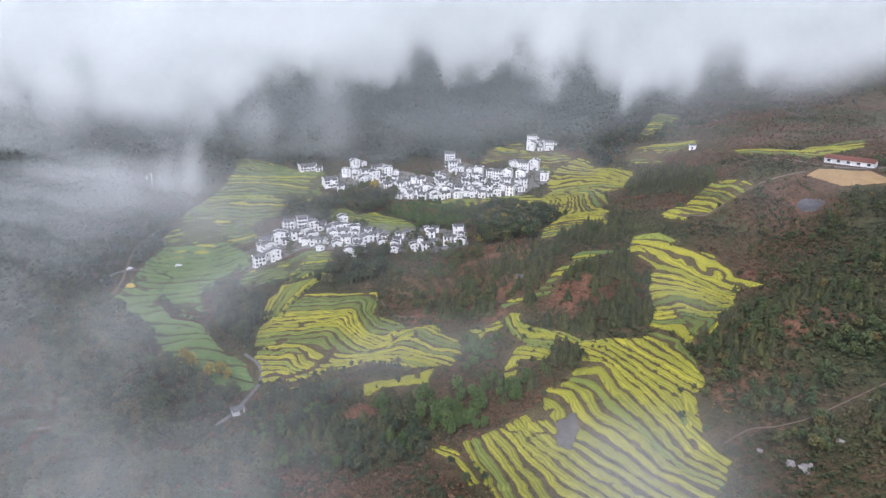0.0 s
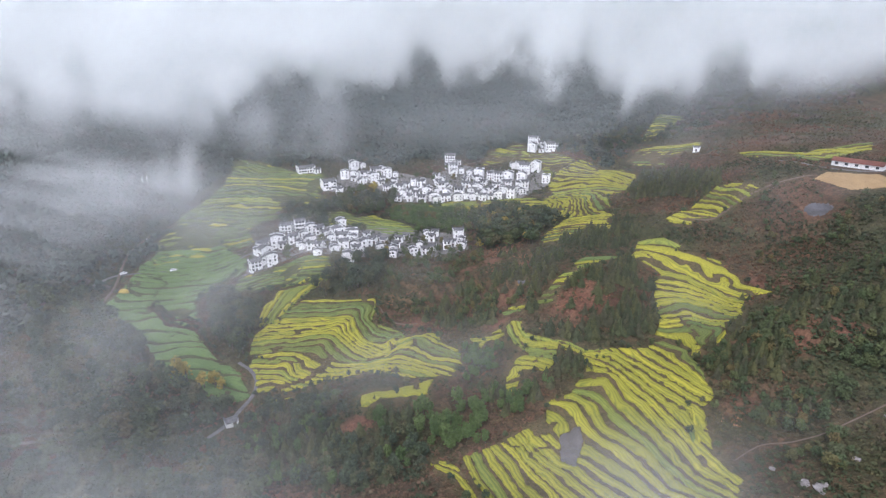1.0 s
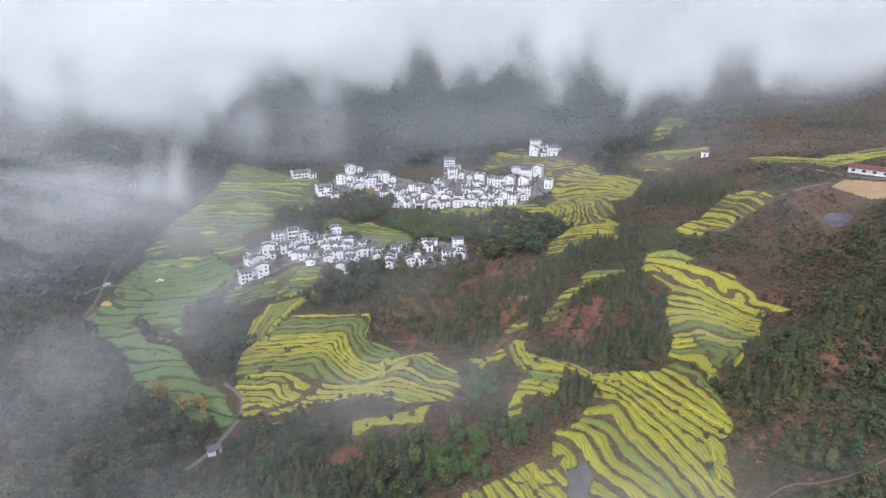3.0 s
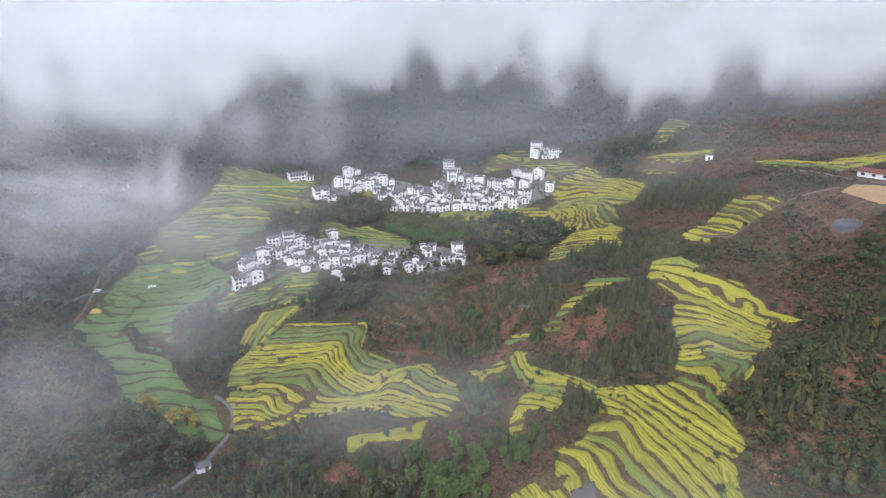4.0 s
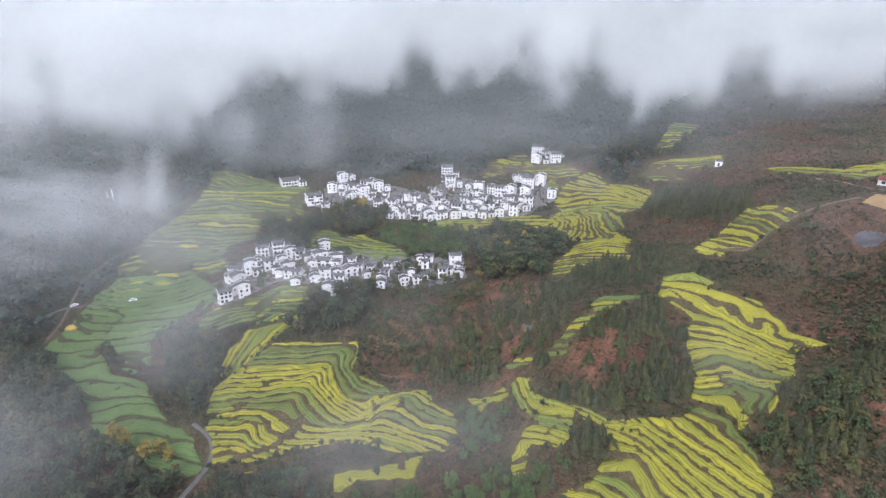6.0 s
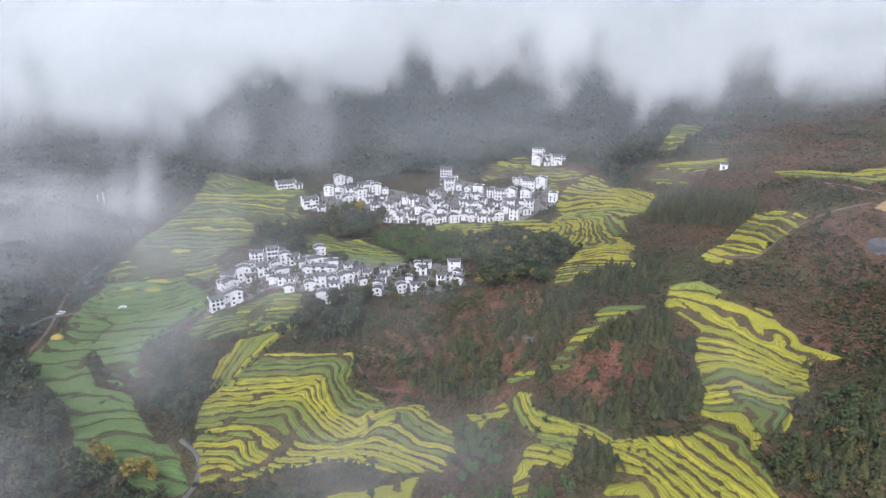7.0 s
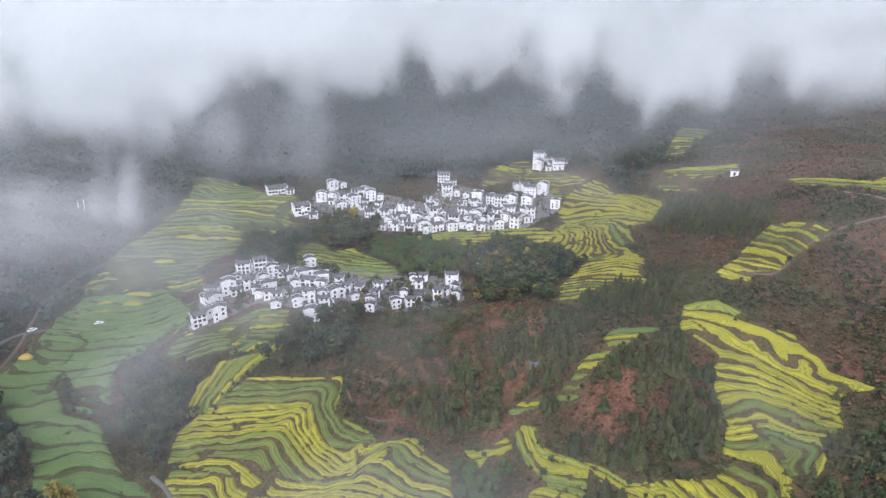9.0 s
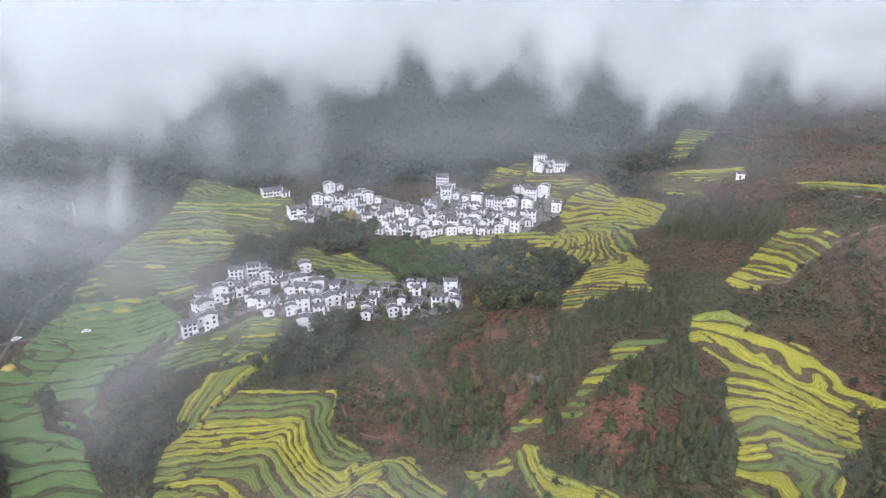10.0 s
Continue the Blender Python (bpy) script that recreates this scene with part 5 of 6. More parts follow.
# ---- plants ----
def sprays(rnd, centres, count, size, droop=0.0, flat=0.5):
    """Small sprays of leaves: folded quads round the given centres (x, y, z, radius)."""
    verts, faces = [], []
    for cx, cy, cz, r in centres:
        for _ in range(count):
            d = Vector((rnd.gauss(0, 1), rnd.gauss(0, 1), rnd.gauss(0.25, 0.9))).normalized()
            p = Vector((cx, cy, cz)) + d * r * rnd.uniform(0.65, 1.05)
            up = (d * (1 - flat) + Vector((0, 0, flat)) + 0.35 * Vector((rnd.gauss(0, 1), rnd.gauss(0, 1), rnd.gauss(0, 1)))).normalized()
            side = up.cross(Vector((rnd.gauss(0, 1), rnd.gauss(0, 1), 0.1))).normalized()
            fore = side.cross(up)
            s = size * rnd.uniform(0.6, 1.3)
            n = len(verts)
            verts += [p - side * s, p - fore * s * 0.7 - up * droop * s, p + side * s, p + fore * s * 0.7 - up * droop * s]
            faces.append((n, n + 1, n + 2, n + 3))
    return np.array(verts), np.array(faces)


def stem(points, radii, n=6):
    """A tapered stem through points."""
    verts, faces = [], []
    for (x, y, z), r in zip(points, radii):
        verts += [(x + r * math.cos(2 * math.pi * k / n), y + r * math.sin(2 * math.pi * k / n), z) for k in range(n)]
    for s in range(len(points) - 1):
        faces += [(s * n + k, s * n + (k + 1) % n, (s + 1) * n + (k + 1) % n, (s + 1) * n + k) for k in range(n)]
    return verts, faces


def join(pieces):
    verts, faces, n = [], [], 0
    for v, f in pieces:
        verts.append(np.asarray(v, float))
        faces.append(np.asarray(f) + n)
        n += len(v)
    return np.concatenate(verts), np.concatenate(faces)


def conifer_crown(rnd, tall, wide, tiers):
    """Tiers of drooping boughs round a leader."""
    verts, faces = [], []
    for k in range(tiers):
        t = k / (tiers - 1)
        z, r = tall * (0.12 + 0.86 * t), wide * (1 - t) ** 0.85 * rnd.uniform(0.8, 1.1) + 0.12
        n = max(4, int(9 * (1 - t) + 3))
        for i in range(n):
            a = 2 * math.pi * (i + rnd.random() * 0.7) / n + k
            q = r * rnd.uniform(0.7, 1.2)
            c, s = math.cos(a), math.sin(a)
            w = 0.28 * q + 0.16
            drop = 0.35 * q
            m = len(verts)
            verts += [(0.05 * c, 0.05 * s, z + 0.35), (0.6 * q * c - w * s, 0.6 * q * s + w * c, z - 0.4 * drop), (q * c, q * s, z - drop), (0.6 * q * c + w * s, 0.6 * q * s - w * c, z - 0.4 * drop)]
            faces.append((m, m + 1, m + 2, m + 3))
    return np.array(verts), np.array(faces)


def broad_crown(rnd, tall, wide, lumps, count, size):
    centres = []
    for _ in range(lumps):
        a, q, t = rnd.uniform(0, 6.283), rnd.random() ** 0.6, rnd.random()
        z = tall * (0.38 + 0.52 * t)
        r = wide * math.sqrt(max(0.12, 1 - ((t - 0.35) / 0.75) ** 2))
        centres.append((q * r * 0.75 * math.cos(a), q * r * 0.75 * math.sin(a), z, wide * rnd.uniform(0.28, 0.45)))
    return sprays(rnd, centres, count, size), centres


def limbs(rnd, centres, tall):
    pieces = [stem([(0, 0, -0.6), (0.05, 0, tall * 0.25), (0.1, 0.08, tall * 0.5), (0.0, 0.1, tall * 0.75)], [tall * 0.03, tall * 0.023, tall * 0.015, tall * 0.005])]
    for cx, cy, cz, _ in centres[:6]:
        b = tall * rnd.uniform(0.22, 0.45)
        pieces.append(stem([(0.05, 0.02, b), (cx * 0.5, cy * 0.5, (b + cz) / 2), (cx, cy, cz)], [tall * 0.014, tall * 0.009, tall * 0.003], 5))
    return join(pieces)


def bamboo_crown(rnd, tall, wide):
    centres = []
    for k in range(16):
        a, q = rnd.uniform(0, 6.283), wide * math.sqrt(rnd.random())
        top = tall * rnd.uniform(0.75, 1.0) * (1 - 0.25 * q / wide)
        for t in (0.45, 0.65, 0.83, 0.97):
            lean = q * (0.6 + 0.6 * t)
            centres.append((lean * math.cos(a), lean * math.sin(a), top * t, 0.75 * (1.15 - t * 0.6)))
    return sprays(rnd, centres, 5, 0.55, 0.5, 0.4)


PLANT = random.Random(5)
KINDS_OF_TREE = {}


def kind_of_tree(name, make, mat, count):
    """Some shapes of one kind: trunk and crown meshes, and their arrays."""
    shapes = []
    for _ in range(count):
        crown, trunk = make(PLANT)
        stems = [fast_mesh("culm", *t, [BARK]) for t in trunk] if isinstance(trunk, list) else [fast_mesh("trunk", *trunk, [BARK])]
        shapes.append((stems, fast_mesh("crown", *crown, [mat]), crown))
    KINDS_OF_TREE[name] = (shapes, mat)


def make_conifer(r):
    tall = r.uniform(5.2, 7.4)
    tiers, tufts = conifer_crown(r, tall, tall * r.uniform(0.36, 0.5), 8), sprays(r, [(0, 0, tall * t, tall * 0.27 * (1.05 - t)) for t in (0.25, 0.42, 0.58, 0.74)], 7, 0.42, 0.3)
    return join([tiers, tufts]), stem([(0, 0, -0.6), (0, 0, tall * 0.5), (0, 0, tall * 0.95)], [0.14, 0.09, 0.03], 5)


def make_broad(r):
    tall = r.uniform(7.0, 9.5)
    crown, centres = broad_crown(r, tall, tall * r.uniform(0.34, 0.44), 15, 16, 0.62)
    return crown, limbs(r, centres, tall)


def make_bamboo(r):
    tall = r.uniform(6.5, 8.5)
    return bamboo_crown(r, tall, 1.9), [stem([(0.3 * math.cos(k * 2.4), 0.3 * math.sin(k * 2.4), -0.5), (math.cos(k * 2.4), math.sin(k * 2.4), tall * 0.8)], [0.06, 0.02], 4) for k in range(6)]


kind_of_tree("conifer_tree", make_conifer, CONIFER, 6)
kind_of_tree("broadleaf_tree", make_broad, BROADLEAF, 6)
kind_of_tree("evergreen_tree", make_broad, EVERGREEN, 6)
kind_of_tree("bamboo_clump", make_bamboo, BAMBOO, 4)
kind_of_tree("golden_tree", make_broad, GOLDEN, 2)
TREE_WORDS = {"conifer_tree": ("dark green slender conifer on the hillside", "conifer", "conifers on the hills"), "broadleaf_tree": ("round-crowned leafy tree near the village fields", "tree", "leafy trees"),
              "evergreen_tree": ("dark green broad-crowned evergreen tree", "tree", "dark evergreen trees"),
              "bamboo_clump": ("feathery light green bamboo clump", "bamboo", "bamboo clumps"), "golden_tree": ("tree with golden yellow autumn leaves", "tree", "golden trees")}


def tree(kind, x, y, scale, rnd):
    shapes, _ = KINDS_OF_TREE[kind]
    stems, crown, _ = rnd.choice(shapes)
    root = new(kind)
    root.matrix_world = pose(x, y, float(height(x, y)), rnd.uniform(-3, 3), rnd.uniform(-3, 3), rnd.uniform(0, 360)) @ Matrix.Diagonal((scale, scale, scale * rnd.uniform(0.9, 1.15), 1))
    for me in stems:
        part("trunk" if len(stems) == 1 else "culm", me, root)
    part("crown", crown, root)
    words = TREE_WORDS[kind]
    return tagged(root, *words)


def scatter(name, mat, shapes, x, y, scale, label, category, rnd, sink=0.0, tone=None):
    """Many plants as one object."""
    verts, faces, tint, n = [], [], [], 0
    z = height(x, y)
    for k in range(len(x)):
        v, f = shapes[rnd.randrange(len(shapes))]
        a = rnd.uniform(0, 6.283)
        c, s = math.cos(a) * scale[k], math.sin(a) * scale[k]
        verts.append(np.c_[v[:, 0] * c - v[:, 1] * s + x[k], v[:, 0] * s + v[:, 1] * c + y[k], v[:, 2] * scale[k] * rnd.uniform(0.85, 1.15) + z[k] - sink])
        faces.append(f + n)
        tint.append(np.full(len(v), rnd.random() if tone is None else tone[k]))
        n += len(v)
    ob = new(name, fast_mesh(name, np.concatenate(verts), np.concatenate(faces), [mat], floats={"tint": np.concatenate(tint)}))
    return tagged(ob, label, category, kind="stuff")


def places(rng, outline, spacing, gap=0.0, seed=0):
    """Uneven places inside an outline, about one per spacing squared."""
    o = np.array(outline)
    (x0, y0), (x1, y1) = o.min(0), o.max(0)
    n = int((x1 - x0) * (y1 - y0) / spacing ** 2)
    x, y = rng.uniform(x0, x1, n), rng.uniform(y0, y1, n)
    ok = (inside(x, y, outline) > 0) & (rough(x, y, 18, 300 + seed, 2) > gap - 1)
    return x[ok], y[ok]


def bare(x, y):
    """How bare the earth is at places."""
    return EARTH[np.clip(np.searchsorted(GY, y), 0, len(GY) - 1), np.clip(np.searchsorted(GX, x), 0, len(GX) - 1)]


def in_field(x, y, margin=0.6):
    hit = np.zeros(len(x), bool)
    for f in FIELDS:
        hit |= inside(x, y, f["outline"]) > -margin
    return hit


HOUSE_AT = np.array([(r[0], r[1], max(r[3], r[4])) for rows in HOUSES.values() for r in rows] + [(216.7, 519.6, 6), (-96.5, 240, 9), (43, 310.5, 6), (275.5, 408, 28)])
ROAD_AT = [o.data for o in list(scene.objects) if o.name.startswith(("road_", "ground_yard", "water_pond"))]
ROAD_AT = np.concatenate([np.array([v.co[:2] for v in me.vertices]) for me in ROAD_AT])


def free_of(x, y, by_house=0.62, by_road=2.0):
    ok = np.ones(len(x), bool)
    for hx, hy, r in HOUSE_AT:
        ok &= np.hypot(x - hx, y - hy) > by_house * r + 1.2
    for k in range(0, len(ROAD_AT), 3):
        near = (np.abs(x - ROAD_AT[k, 0]) < by_road) & (np.abs(y - ROAD_AT[k, 1]) < by_road)
        ok &= ~near
    return ok


WOODS["east_slope"] = [(115, 165), (330, 150), (330, 300), (185, 290), (150, 255), (115, 215)]
WOODS["upper_slope"] = [(165, 300), (330, 310), (330, 440), (215, 395), (185, 350)]
WOODS["village_belt"] = [(-138, 500), (-112, 530), (-60, 545), (-40, 540), (-55, 508), (-75, 500), (-84, 516), (-102, 510), (-93, 465), (-128, 462)]
WOODS["north_edge"] = [(145, 600), (230, 560), (260, 600), (190, 680), (120, 670)]
WOODS["south_wood"] = [(-260, 150), (-50, 150), (-70, 195), (-108, 228), (-235, 232)]
rng = np.random.RandomState(8)
SINGLES = {"conifer_tree": [], "broadleaf_tree": [], "evergreen_tree": [], "bamboo_clump": [], "golden_tree": []}
# wood, kind, spacing, gaps, scale
for _n, (_wood, _kind, _space, _gap, _scale) in enumerate((
    ("red_hill", "conifer_tree", 3.7, 0.8, 1.15), ("village_grove", "evergreen_tree", 5.2, 0.3, 1.15), ("village_grove", "golden_tree", 17.0, 0.5, 0.9), ("village_grove", "broadleaf_tree", 7.0, 0.4, 1.1), ("bamboo_belt", "bamboo_clump", 4.6, 0.3, 1.0), ("bamboo_belt", "broadleaf_tree", 9.0, 0.5, 1.0), ("village_trees", "evergreen_tree", 5.0, 0.4, 1.15),
    ("north_grove", "conifer_tree", 3.3, 0.15, 1.15), ("dark_hill", "evergreen_tree", 4.6, 0.05, 1.05), ("south_wood", "evergreen_tree", 5.2, 0.15, 1.05), ("gully_trees", "evergreen_tree", 4.0, 0.2, 0.95), ("bottom_wood", "conifer_tree", 4.0, 0.85, 0.95),
    ("bottom_wood", "evergreen_tree", 4.4, 0.75, 0.75), ("bottom_wood", "bamboo_clump", 8.0, 0.8, 0.8), ("bamboo", "bamboo_clump", 3.6, 0.2, 1.0), ("field_wood", "conifer_tree", 2.6, 0.4, 0.85), ("field_wood_low", "bamboo_clump", 4.2, 0.5, 0.8), ("field_wood_low", "conifer_tree", 3.6, 0.6, 0.9),
    ("pass_conifers", "conifer_tree", 3.8, 0.75, 1.05), ("east_wood", "conifer_tree", 3.8, 0.9, 0.95), ("east_wood", "broadleaf_tree", 4.0, 0.9, 0.65), ("mid_hill", "conifer_tree", 4.2, 1.2, 0.95), ("mid_hill", "broadleaf_tree", 4.0, 1.15, 0.6), ("lower_spur", "bamboo_clump", 4.2, 0.7, 0.7),
    ("east_slope", "conifer_tree", 5.0, 0.95, 0.95), ("east_slope", "broadleaf_tree", 5.0, 1.0, 0.7), ("upper_slope", "broadleaf_tree", 7.0, 1.05, 0.6), ("north_edge", "evergreen_tree", 6.5, 0.8, 0.9), ("village_belt", "evergreen_tree", 4.6, 0.3, 1.1), ("village_belt", "broadleaf_tree", 9.0, 0.5, 1.0),
)):
    _x, _y = places(rng, WOODS[_wood], _space, _gap, _n)
    _ok = ~in_field(_x, _y, 1.0) & free_of(_x, _y) & (bare(_x, _y) < rng.uniform(0.3, 0.9, len(_x)))
    for _a, _b in zip(_x[_ok], _y[_ok]):
        SINGLES[_kind].append((_a, _b, _scale * rng.uniform(0.7, 1.2)))
# trees that stand alone by the houses and on the field edges
for _a, _b, _s, _kind in ((-128.0, 258.6, 1.35, "golden_tree"), (-124.0, 261.5, 1.1, "golden_tree"), (-115.3, 259.7, 1.15, "golden_tree"), (-110.5, 260.5, 1.0, "golden_tree"), (-106.0, 259.5, 0.8, "golden_tree"), (-80.5, 404.0, 0.75, "broadleaf_tree"), (-38.5, 394.0, 0.7, "golden_tree"), (-41.0, 391.0, 0.8, "broadleaf_tree"),
                         (-20.0, 415.0, 0.85, "broadleaf_tree"), (-14.0, 419.0, 0.9, "broadleaf_tree"), (-1.0, 418.0, 0.9, "broadleaf_tree"), (-75.0, 548.0, 1.5, "broadleaf_tree"), (-64.0, 545.0, 1.45, "golden_tree"), (-84.0, 543.0, 1.3, "broadleaf_tree"),
                         (-70.0, 552.0, 1.2, "broadleaf_tree"), (-44.0, 536.0, 1.3, "broadleaf_tree"), (-52.0, 538.0, 1.1, "broadleaf_tree"), (149.0, 281.5, 0.8, "conifer_tree"), (151.5, 279.5, 0.6, "conifer_tree"), (-101.0, 392.0, 0.6, "conifer_tree"), (-105.5, 345.0, 0.7, "broadleaf_tree")):
    SINGLES[_kind].append((_a, _b, _s))
# leafy trees between the houses and along the hamlet's edge
for _wood, _space in (([(-135, 385), (-60, 372), (20, 398), (22, 440), (-90, 462), (-140, 450)], 7.5), ([(-110, 535), (100, 515), (110, 600), (-100, 610)], 12.0), ([(-110, 470), (60, 440), (90, 500), (-30, 530), (-100, 530)], 9.0)):
    _x, _y = places(rng, _wood, _space, 0.6, 50)
    _ok = ~in_field(_x, _y, 1.0) & free_of(_x, _y, 0.7, 2.5)
    for _a, _b in zip(_x[_ok], _y[_ok]):
        SINGLES["broadleaf_tree"].append((_a, _b, rng.uniform(0.45, 0.85)))
# shrubs along the valley gully and the field edges
for _line in (HEDGES):
    for _a, _b in spread(_line, 2.4):
        SINGLES["evergreen_tree"].append((_a + rng.normal(0, 0.8), _b + rng.normal(0, 0.8), rng.uniform(0.25, 0.45)))
# bushes and young trees that have seeded themselves along the edges of the near fields
for f in FIELDS:
    if min(q[1] for q in f["outline"]) < 400:
        for _a, _b in spread(f["outline"] + f["outline"][:1], 3.0):
            _r = rng.uniform()
            if _r < 0.3:
                SINGLES["evergreen_tree" if _r < 0.16 else "conifer_tree" if _r < 0.23 else "broadleaf_tree"].append((_a + rng.normal(0, 1.0), _b + rng.normal(0, 1.0), rng.uniform(0.2, 0.55)))
MOST = {"conifer_tree": 330, "broadleaf_tree": 300, "evergreen_tree": 300, "bamboo_clump": 150, "golden_tree": 80}
MANY = {"conifer_tree": ("conifer_wood", "dense dark conifers covering the slopes", "wood"), "broadleaf_tree": ("leafy_wood", "leafy woodland on the hill sides", "wood"), "evergreen_tree": ("evergreen_wood", "dark evergreen woodland on the valley sides", "wood"), "bamboo_clump": ("bamboo_wood", "bamboo thickets on the lower slopes", "wood")}
for _kind, _rows in SINGLES.items():
    _rows.sort(key=lambda r: abs(r[1] - 290) + 0.3 * abs(r[0]))
    for _a, _b, _s in _rows[:MOST[_kind]]:
        tree(_kind, _a, _b, _s, PLANT)
    _rest = np.array(_rows[MOST[_kind]:])
    if len(_rest):
        _shapes, _mat = KINDS_OF_TREE[_kind]
        _name, _label, _cat = MANY[_kind]
        scatter(_name, _mat, [s[2] for s in _shapes], _rest[:, 0], _rest[:, 1], _rest[:, 2], _label, _cat, PLANT)


# scrub on all open slopes
def bush(r):
    return sprays(r, [(r.uniform(-0.55, 0.55), r.uniform(-0.55, 0.55), r.uniform(0.2, 0.6), 0.55) for _ in range(4)], 2, 0.5)


BRUSH = foliage("dry_brush", [(0.2, 0.085, 0.045), (0.26, 0.12, 0.065), (0.16, 0.07, 0.04), (0.3, 0.16, 0.085)], 0.5)
BUSHES = [bush(PLANT) for _ in range(10)]
_x, _y = rng.uniform(-250, 420, 90000), rng.uniform(140, 680, 90000)
_keep = np.where(_y > 430, 0.55, 1.0)
_ok = ~in_field(_x, _y, -0.4) & (rough(_x, _y, 11, 33, 3) > -0.45) & (rng.uniform(0, 1, len(_x)) < _keep)
_x, _y = _x[_ok], _y[_ok]
_e = bare(_x, _y)
_ok = free_of(_x, _y, 0.5, 1.8) & (_e < rng.uniform(0.1, 1.6, len(_x)))
_x, _y = _x[_ok], _y[_ok]
_tone = np.clip(np.where((_x > 110) & (_y > 300), 0.52, np.where(_y > 500, 0.15, np.where(_y > 400, 0.26, 0.44))) + 0.75 * rough(_x, _y, 42, 91, 3) + rng.normal(0, 0.07, len(_x)), 0.02, 0.98)
scatter("scrub", SCRUB, BUSHES, _x, _y, rng.uniform(0.45, 1.05, len(_x)) ** 1.4 * 1.35 * np.where(_y > 430, 1.3, 1.0), "low brown, rust and olive scrub on the hillsides", "scrub", PLANT, 0.1, _tone)


# dark thickets on the eastern slope and below the fields
for _n, (_wood, _count) in enumerate((([(105, 165), (330, 150), (330, 330), (170, 300), (152, 262), (112, 215)], 9000), ([(170, 300), (330, 330), (330, 480), (215, 470), (212, 395), (190, 345)], 5000), ([(110, 330), (190, 340), (150, 360), (130, 400), (110, 400)], 1200), ([(-95, 150), (110, 140), (95, 160), (5, 165), (-10, 205), (-95, 240)], 3000))):
    _o = np.array(_wood)
    _x, _y = rng.uniform(_o[:, 0].min(), _o[:, 0].max(), _count), rng.uniform(_o[:, 1].min(), _o[:, 1].max(), _count)
    _ok = (inside(_x, _y, _wood) > 0) & ~in_field(_x, _y, 0.5) & free_of(_x, _y, 0.6, 2.0) & (rough(_x, _y, 22, 120 + _n, 3) > -0.2)
    _x, _y = _x[_ok], _y[_ok]
    scatter("thicket", SCRUB, BUSHES, _x, _y, rng.uniform(0.8, 1.7, len(_x)), "dark green thickets among the brown scrub", "scrub", PLANT, 0.1, np.clip(0.12 + 0.3 * rough(_x, _y, 25, 130, 2) + rng.normal(0, 0.08, len(_x)), 0.02, 0.9))


# heaps of rust-coloured cut brush
_hx, _hy = np.concatenate([np.array(places(rng, WOODS[w], 11.0, 0.7, 70)).T for w in ("mid_hill", "red_hill", "lower_spur", "east_wood", "field_wood_low")]).T
_ok = ~in_field(_hx, _hy, 2.0) & free_of(_hx, _hy)
_hx, _hy = np.repeat(_hx[_ok], 9) + rng.normal(0, 1.7, 9 * _ok.sum()), np.repeat(_hy[_ok], 9) + rng.normal(0, 1.3, 9 * _ok.sum())
scatter("cut_brush", BRUSH, BUSHES, _hx, _hy, rng.uniform(0.35, 0.75, len(_hx)), "heaps of rust-orange cut brush on the brown hill", "brush", PLANT, 0.15)


# the forest on the mountains
def canopy(r):
    cs = [(r.uniform(-1.6, 1.6), r.uniform(-1.6, 1.6), r.uniform(1.5, 3.6), 1.7) for _ in range(3)]
    return sprays(r, cs, 6, 1.25, 0.2, 0.6)


CANOPIES = [canopy(PLANT) for _ in range(10)]
_x, _y = rng.uniform(-560, 620, 38000), rng.uniform(230, 1000, 38000)
_edge = forest_line(_x) + 18 * rough(_x, _y, 40, 71)
_ok = (_y > _edge) & ((_x < -214) | (_y > 500)) & ~in_field(_x, _y, 1.0) & free_of(_x, _y, 0.7, 2.5)
_east = np.clip((_x - 170 - 1.1 * np.clip(_y - 610, 0, 160) + 60 * rough(_x, _y, 60, 95, 3)) / 110 + 0.5, 0, 1)
_part = (1 - _east) * np.clip(0.3 + (_y - _edge) / 60, 0.3, 0.85) + _east * np.clip((_y - _edge) / 260, 0.08, 0.5)
_ok &= rng.uniform(0, 1, len(_x)) < _part
_x, _y, _east = _x[_ok], _y[_ok], _east[_ok]
scatter("mountain_forest", CANOPY, CANOPIES, _x, _y, rng.uniform(0.8, 1.6, len(_x)) * (1.3 - 0.6 * _east), "dark green and russet forest on the misty mountain slopes", "forest", PLANT, 0.6,
        np.clip(0.16 + 0.3 * rough(_x, _y, 60, 92, 3) + 0.42 * _east + rng.normal(0, 0.15, len(_x)), 0.02, 0.98))

# ---- mist and low cloud: thin drifting sheets of droplets ----
def smooth01(v):
    v = np.clip(v, 0, 1)
    return v * v * (3 - 2 * v)


def sheet(name, px_, py_, pz, edge, body, mat, label):
    """One thin sheet of mist; edge and body give its strength at each place."""
    m, n = px_.shape
    j, i = np.meshgrid(np.arange(m - 1), np.arange(n - 1), indexing="ij")
    a = (j * n + i).ravel()
    quad = np.c_[a, a + 1, a + n + 1, a + n]
    quad = quad[edge.ravel()[quad].max(1) > 0.004]
    used, inv = np.unique(quad, return_inverse=True)
    verts = np.c_[px_.ravel(), py_.ravel(), pz.ravel()][used]
    ob = new(name, fast_mesh(name, verts, inv.reshape(-1, 4), [mat], smooth=True, floats={"edge": edge.ravel()[used], "body": body.ravel()[used]}))
    return tagged(ob, label, "mist", kind="stuff")


def cloud_floor(x):
    """The height at which the cloud begins along the mountain."""
    return np.interp(x, [-700, -260, -200, -60, 60, 150, 330, 430, 800], [112, 120, 160, 184, 192, 184, 166, 118, 108])


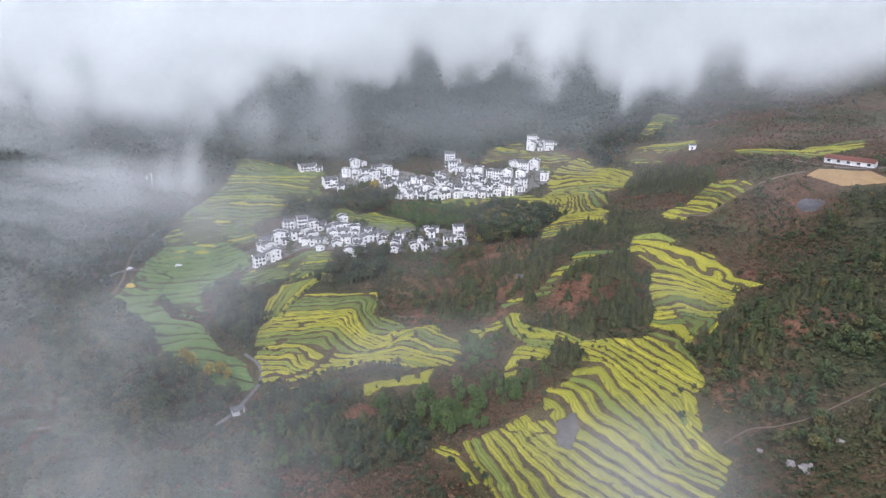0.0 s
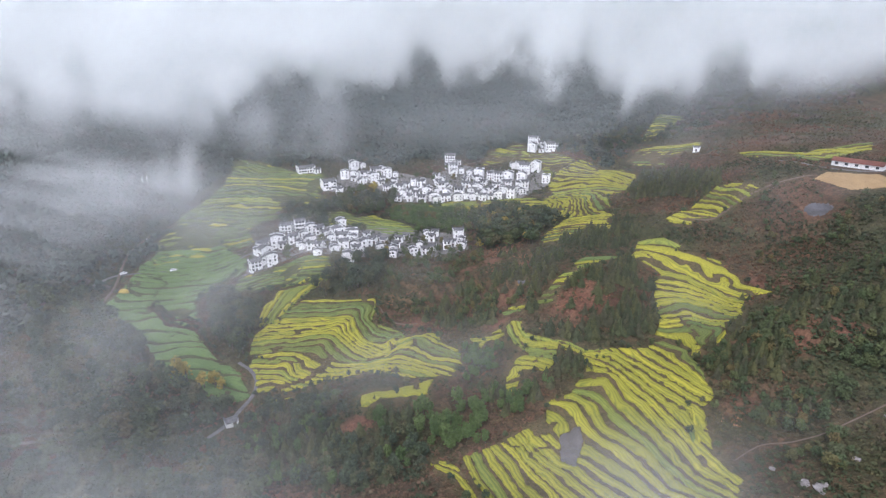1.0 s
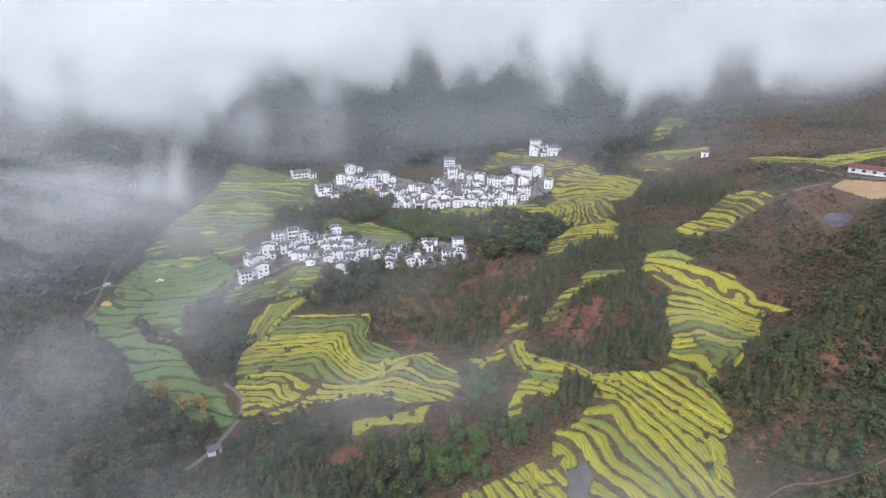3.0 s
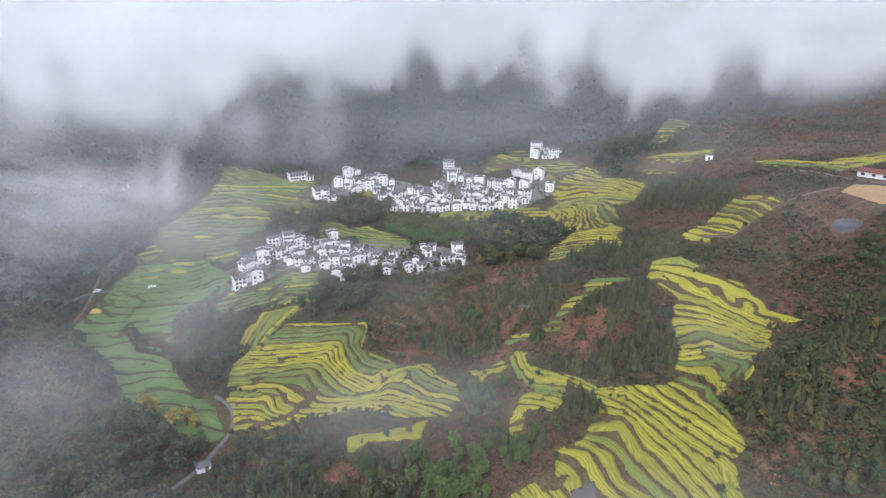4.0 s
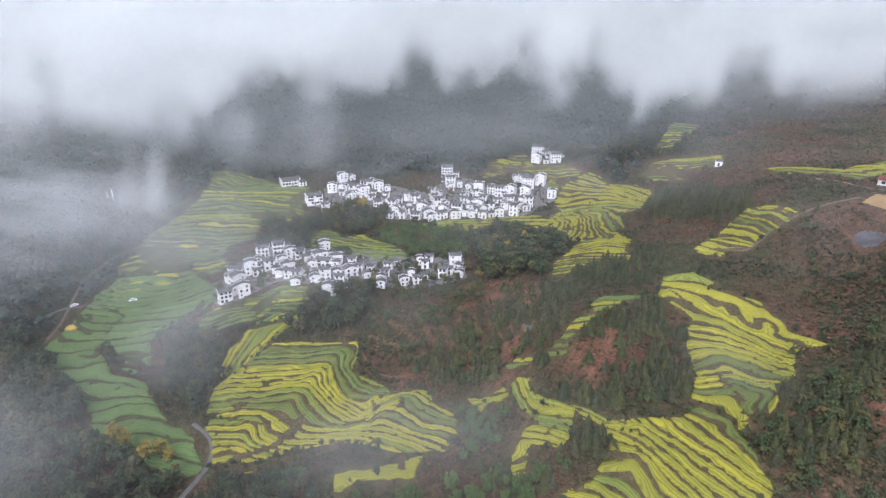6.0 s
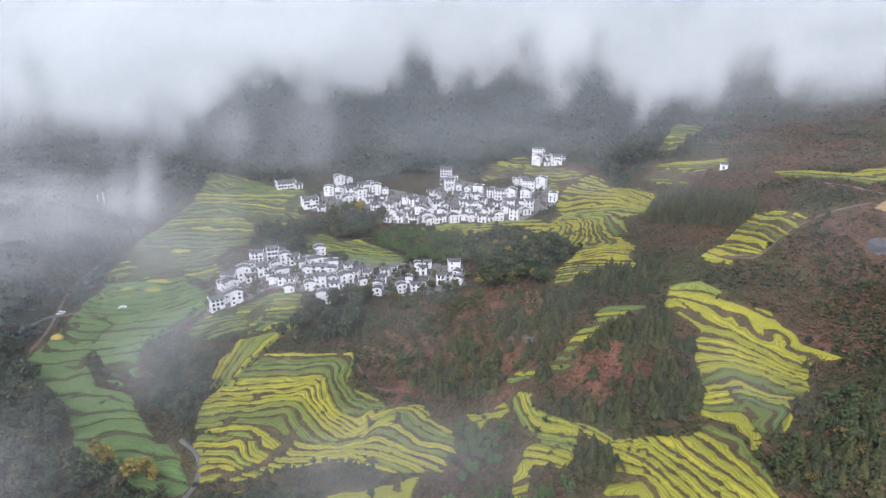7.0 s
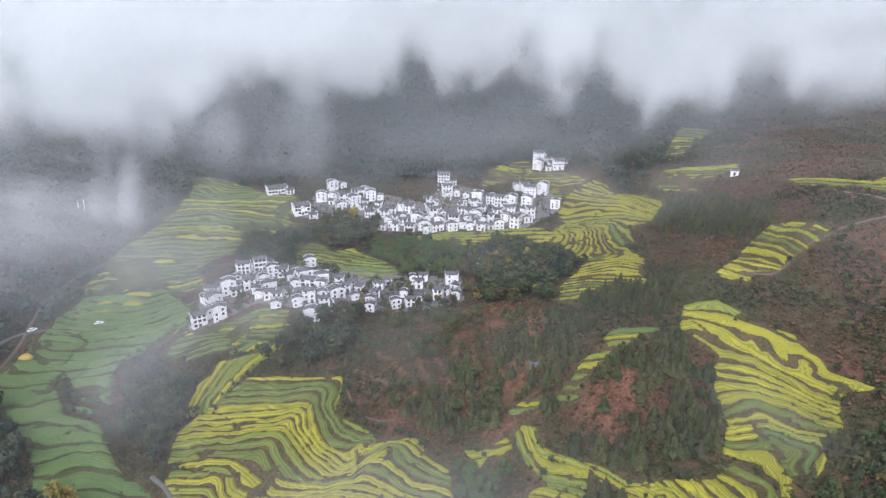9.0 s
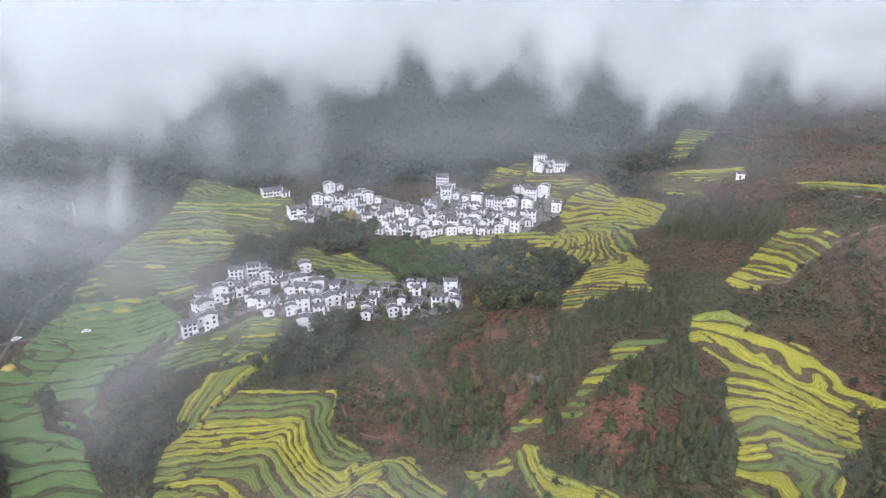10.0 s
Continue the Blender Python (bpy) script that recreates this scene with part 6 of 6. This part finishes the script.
def cloud_sheet(y, mat, label, low=30.0, high=330.0, drop=0.0, span=120.0, wide=1500.0, fade=45.0):
    """A curtain of cloud across the valley head that thickens upwards and fades where it nears the slope."""
    x, z = np.meshgrid(np.linspace(-wide, wide, 240), np.linspace(low, high, 60))
    yy = y + 22 * rough(x + 3 * y, z, 90, 200) + 0.25 * (z - 150)
    edge = smooth01((z - macro(x, yy)) / fade) * smooth01((wide - np.abs(x)) / 200) * smooth01((z - low) / 30)
    body = np.clip(0.5 + (z - cloud_floor(x) + drop + 30 * rough(x, 1.4 * z + y, 150, 205, 4)) / span, 0, 1.3)
    return sheet("cloud_bank", x, yy, z, edge, body, mat, label)


def puff(name, x, y, z, w, h, mat, label, strong=1.0, lean=0.35, fade=14.0):
    """A soft drifting patch, thick in the middle."""
    s, t = np.meshgrid(np.linspace(-1, 1, 56), np.linspace(-1, 1, 40))
    px_, pz = x + s * w / 2, z + t * h / 2
    py_ = y + 0.06 * w * rough(px_ + 7 * y, pz, 0.3 * w, 210) + lean * t * h / 2
    edge = strong * smooth01(1 - np.sqrt(s * s + t * t)) * smooth01((pz - macro(px_, py_)) / fade)
    return sheet(name, px_, py_, pz, edge, np.full(s.shape, 0.5), mat, label)


def low_mist(lift, label, base, patches):
    """A thin layer that lies over the land, denser up the valley and in the listed hollows (x, y, half width, half depth, strength)."""
    x, y = np.meshgrid(np.linspace(-420, 460, 180), np.linspace(120, 740, 150))
    z = macro(x, y) + lift + 3 * rough(x, y, 60, 220)
    edge = np.interp(y, [120, 230, 350, 480, 600, 700], base)
    for a, b, rx, ry, h in patches:
        edge = edge + h * np.exp(-(((x - a) / rx) ** 2 + ((y - b) / ry) ** 2) / 2)
    edge *= smooth01((430 - np.abs(x - 20)) / 120) * smooth01((y - 120) / 60) * smooth01((740 - y) / 100)
    return sheet("low_mist", x, y, z, np.minimum(edge, 0.24), np.full(x.shape, 0.5), GROUND_MIST, label)


CLOUD = mist("cloud", 0.24, 0.4, 0.7, 90, (1, 0.8, 0.95), (0.795, 0.82, 0.812), 0.4)
STREAKS = mist("hanging_mist", 0.24, 0.41, 0.6, 42, (1, 0.8, 0.52), (0.795, 0.82, 0.812), 0.4)
VEIL = mist("mountain_haze", 0.17, 0.1, 0.7, 120, (1, 1, 1), (0.7, 0.75, 0.755))
BANK_MIST = mist("bank_mist", 0.24, 0.26, 0.62, 60, (0.8, 0.8, 1.3), (0.745, 0.77, 0.77))
WISP = mist("mist_wisp", 0.24, 0.3, 0.7, 40, (1, 1, 0.6), (0.745, 0.77, 0.77), 0.4)
THIN = mist("thin_mist", 0.24, 0.3, 0.72, 44, (1, 1, 1), (0.71, 0.73, 0.73), 0.3)
GROUND_MIST = mist("ground_mist", 1.0, 0.24, 0.74, 46, (1, 1, 1), (0.71, 0.73, 0.73), 0.4)

for _y, _drop in ((745, 2), (749, 2), (754, 2), (760, 2), (830, 8), (835, 8), (840, 8), (930, 12), (935, 12), (940, 12), (946, 12), (952, 12)):
    cloud_sheet(_y, CLOUD, "white cloud resting on the forested mountain", drop=_drop, span=170.0)
for _y, _drop in ((646, 2), (648, 2), (650, 2), (652, 2), (654, 2), (696, 6), (698, 6), (700, 6), (702, 6), (704, 6)):
    cloud_sheet(_y, STREAKS, "grey streaks of mist hanging below the cloud", drop=_drop, span=320.0, fade=60.0)
for _y in (632, 705):
    cloud_sheet(_y, VEIL, "thin grey haze before the mountain", drop=60, span=300.0, fade=40.0)
for _x, _y, _z, _w, _h, _k in ((-300, 345, 80, 230, 72, 0.7), (-300, 385, 76, 270, 84, 1.0), (-315, 425, 76, 300, 88, 1.0), (-305, 465, 76, 290, 84, 1.0), (-275, 500, 74, 280, 80, 1.0), (-430, 560, 110, 420, 120, 0.7)):
    for _n in range(2 if _y < 400 else 3):
        puff("mist_bank", _x, _y + 4 * _n, _z, _w, _h, BANK_MIST, "white mist bank over the valley's end", _k, 0.3, 10.0)
for _x, _y, _z, _w, _h, _k in ((-128, 640, 112, 84, 120, 1.0), (-210, 490, 92, 30, 84, 1.0), (-236, 500, 94, 30, 70, 0.7), (-190, 640, 118, 90, 120, 0.6)):
    for _n in range(4):
        puff("mist_wisp", _x, _y + 3 * _n, _z, _w, _h, WISP, "upright torn wisp of mist before the forest", _k)
for _x, _y, _z, _w, _h, _k, _words in ((-78, 106, 108, 170, 78, 2, "grey mist drifting over the dark wooded hill"), (-105, 135, 112, 190, 90, 1, "grey mist drifting over the dark wooded hill"),
                                       (-130, 180, 110, 140, 76, 2, "grey mist drifting over the wooded valley side"), (52, 120, 94, 90, 46, 2, "grey mist drifting over the lowest fields")):
    for _n in range(_k):
        puff("mist_veil", _x, _y + 4 * _n, _z, _w, _h, THIN, _words)
low_mist(15, "thin haze lying over the valley", [0.0, 0.01, 0.05, 0.12, 0.17, 0.2],
         [(-120, 312, 20, 28, 0.22), (-15, 238, 34, 18, 0.2), (5, 330, 36, 26, 0.12), (114, 258, 9, 14, 0.16), (70, 170, 34, 14, 0.2), (-185, 430, 60, 50, 0.12), (-112, 422, 22, 18, 0.14), (-95, 345, 18, 22, 0.16)])
low_mist(22, "thin haze drifting above the valley", [0.0, 0.0, 0.0, 0.02, 0.06, 0.1],
         [(-120, 312, 20, 28, 0.2), (-15, 238, 30, 15, 0.12), (-58, 358, 22, 16, 0.18), (45, 430, 30, 40, 0.06), (-215, 445, 60, 55, 0.14)])
low_mist(32, "thin haze drifting above the valley", [0.0, 0.0, 0.0, 0.04, 0.09, 0.16],
         [(-215, 445, 60, 55, 0.14), (-260, 280, 50, 60, 0.06), (-125, 330, 36, 36, 0.1), (215, 330, 30, 30, 0.07)])
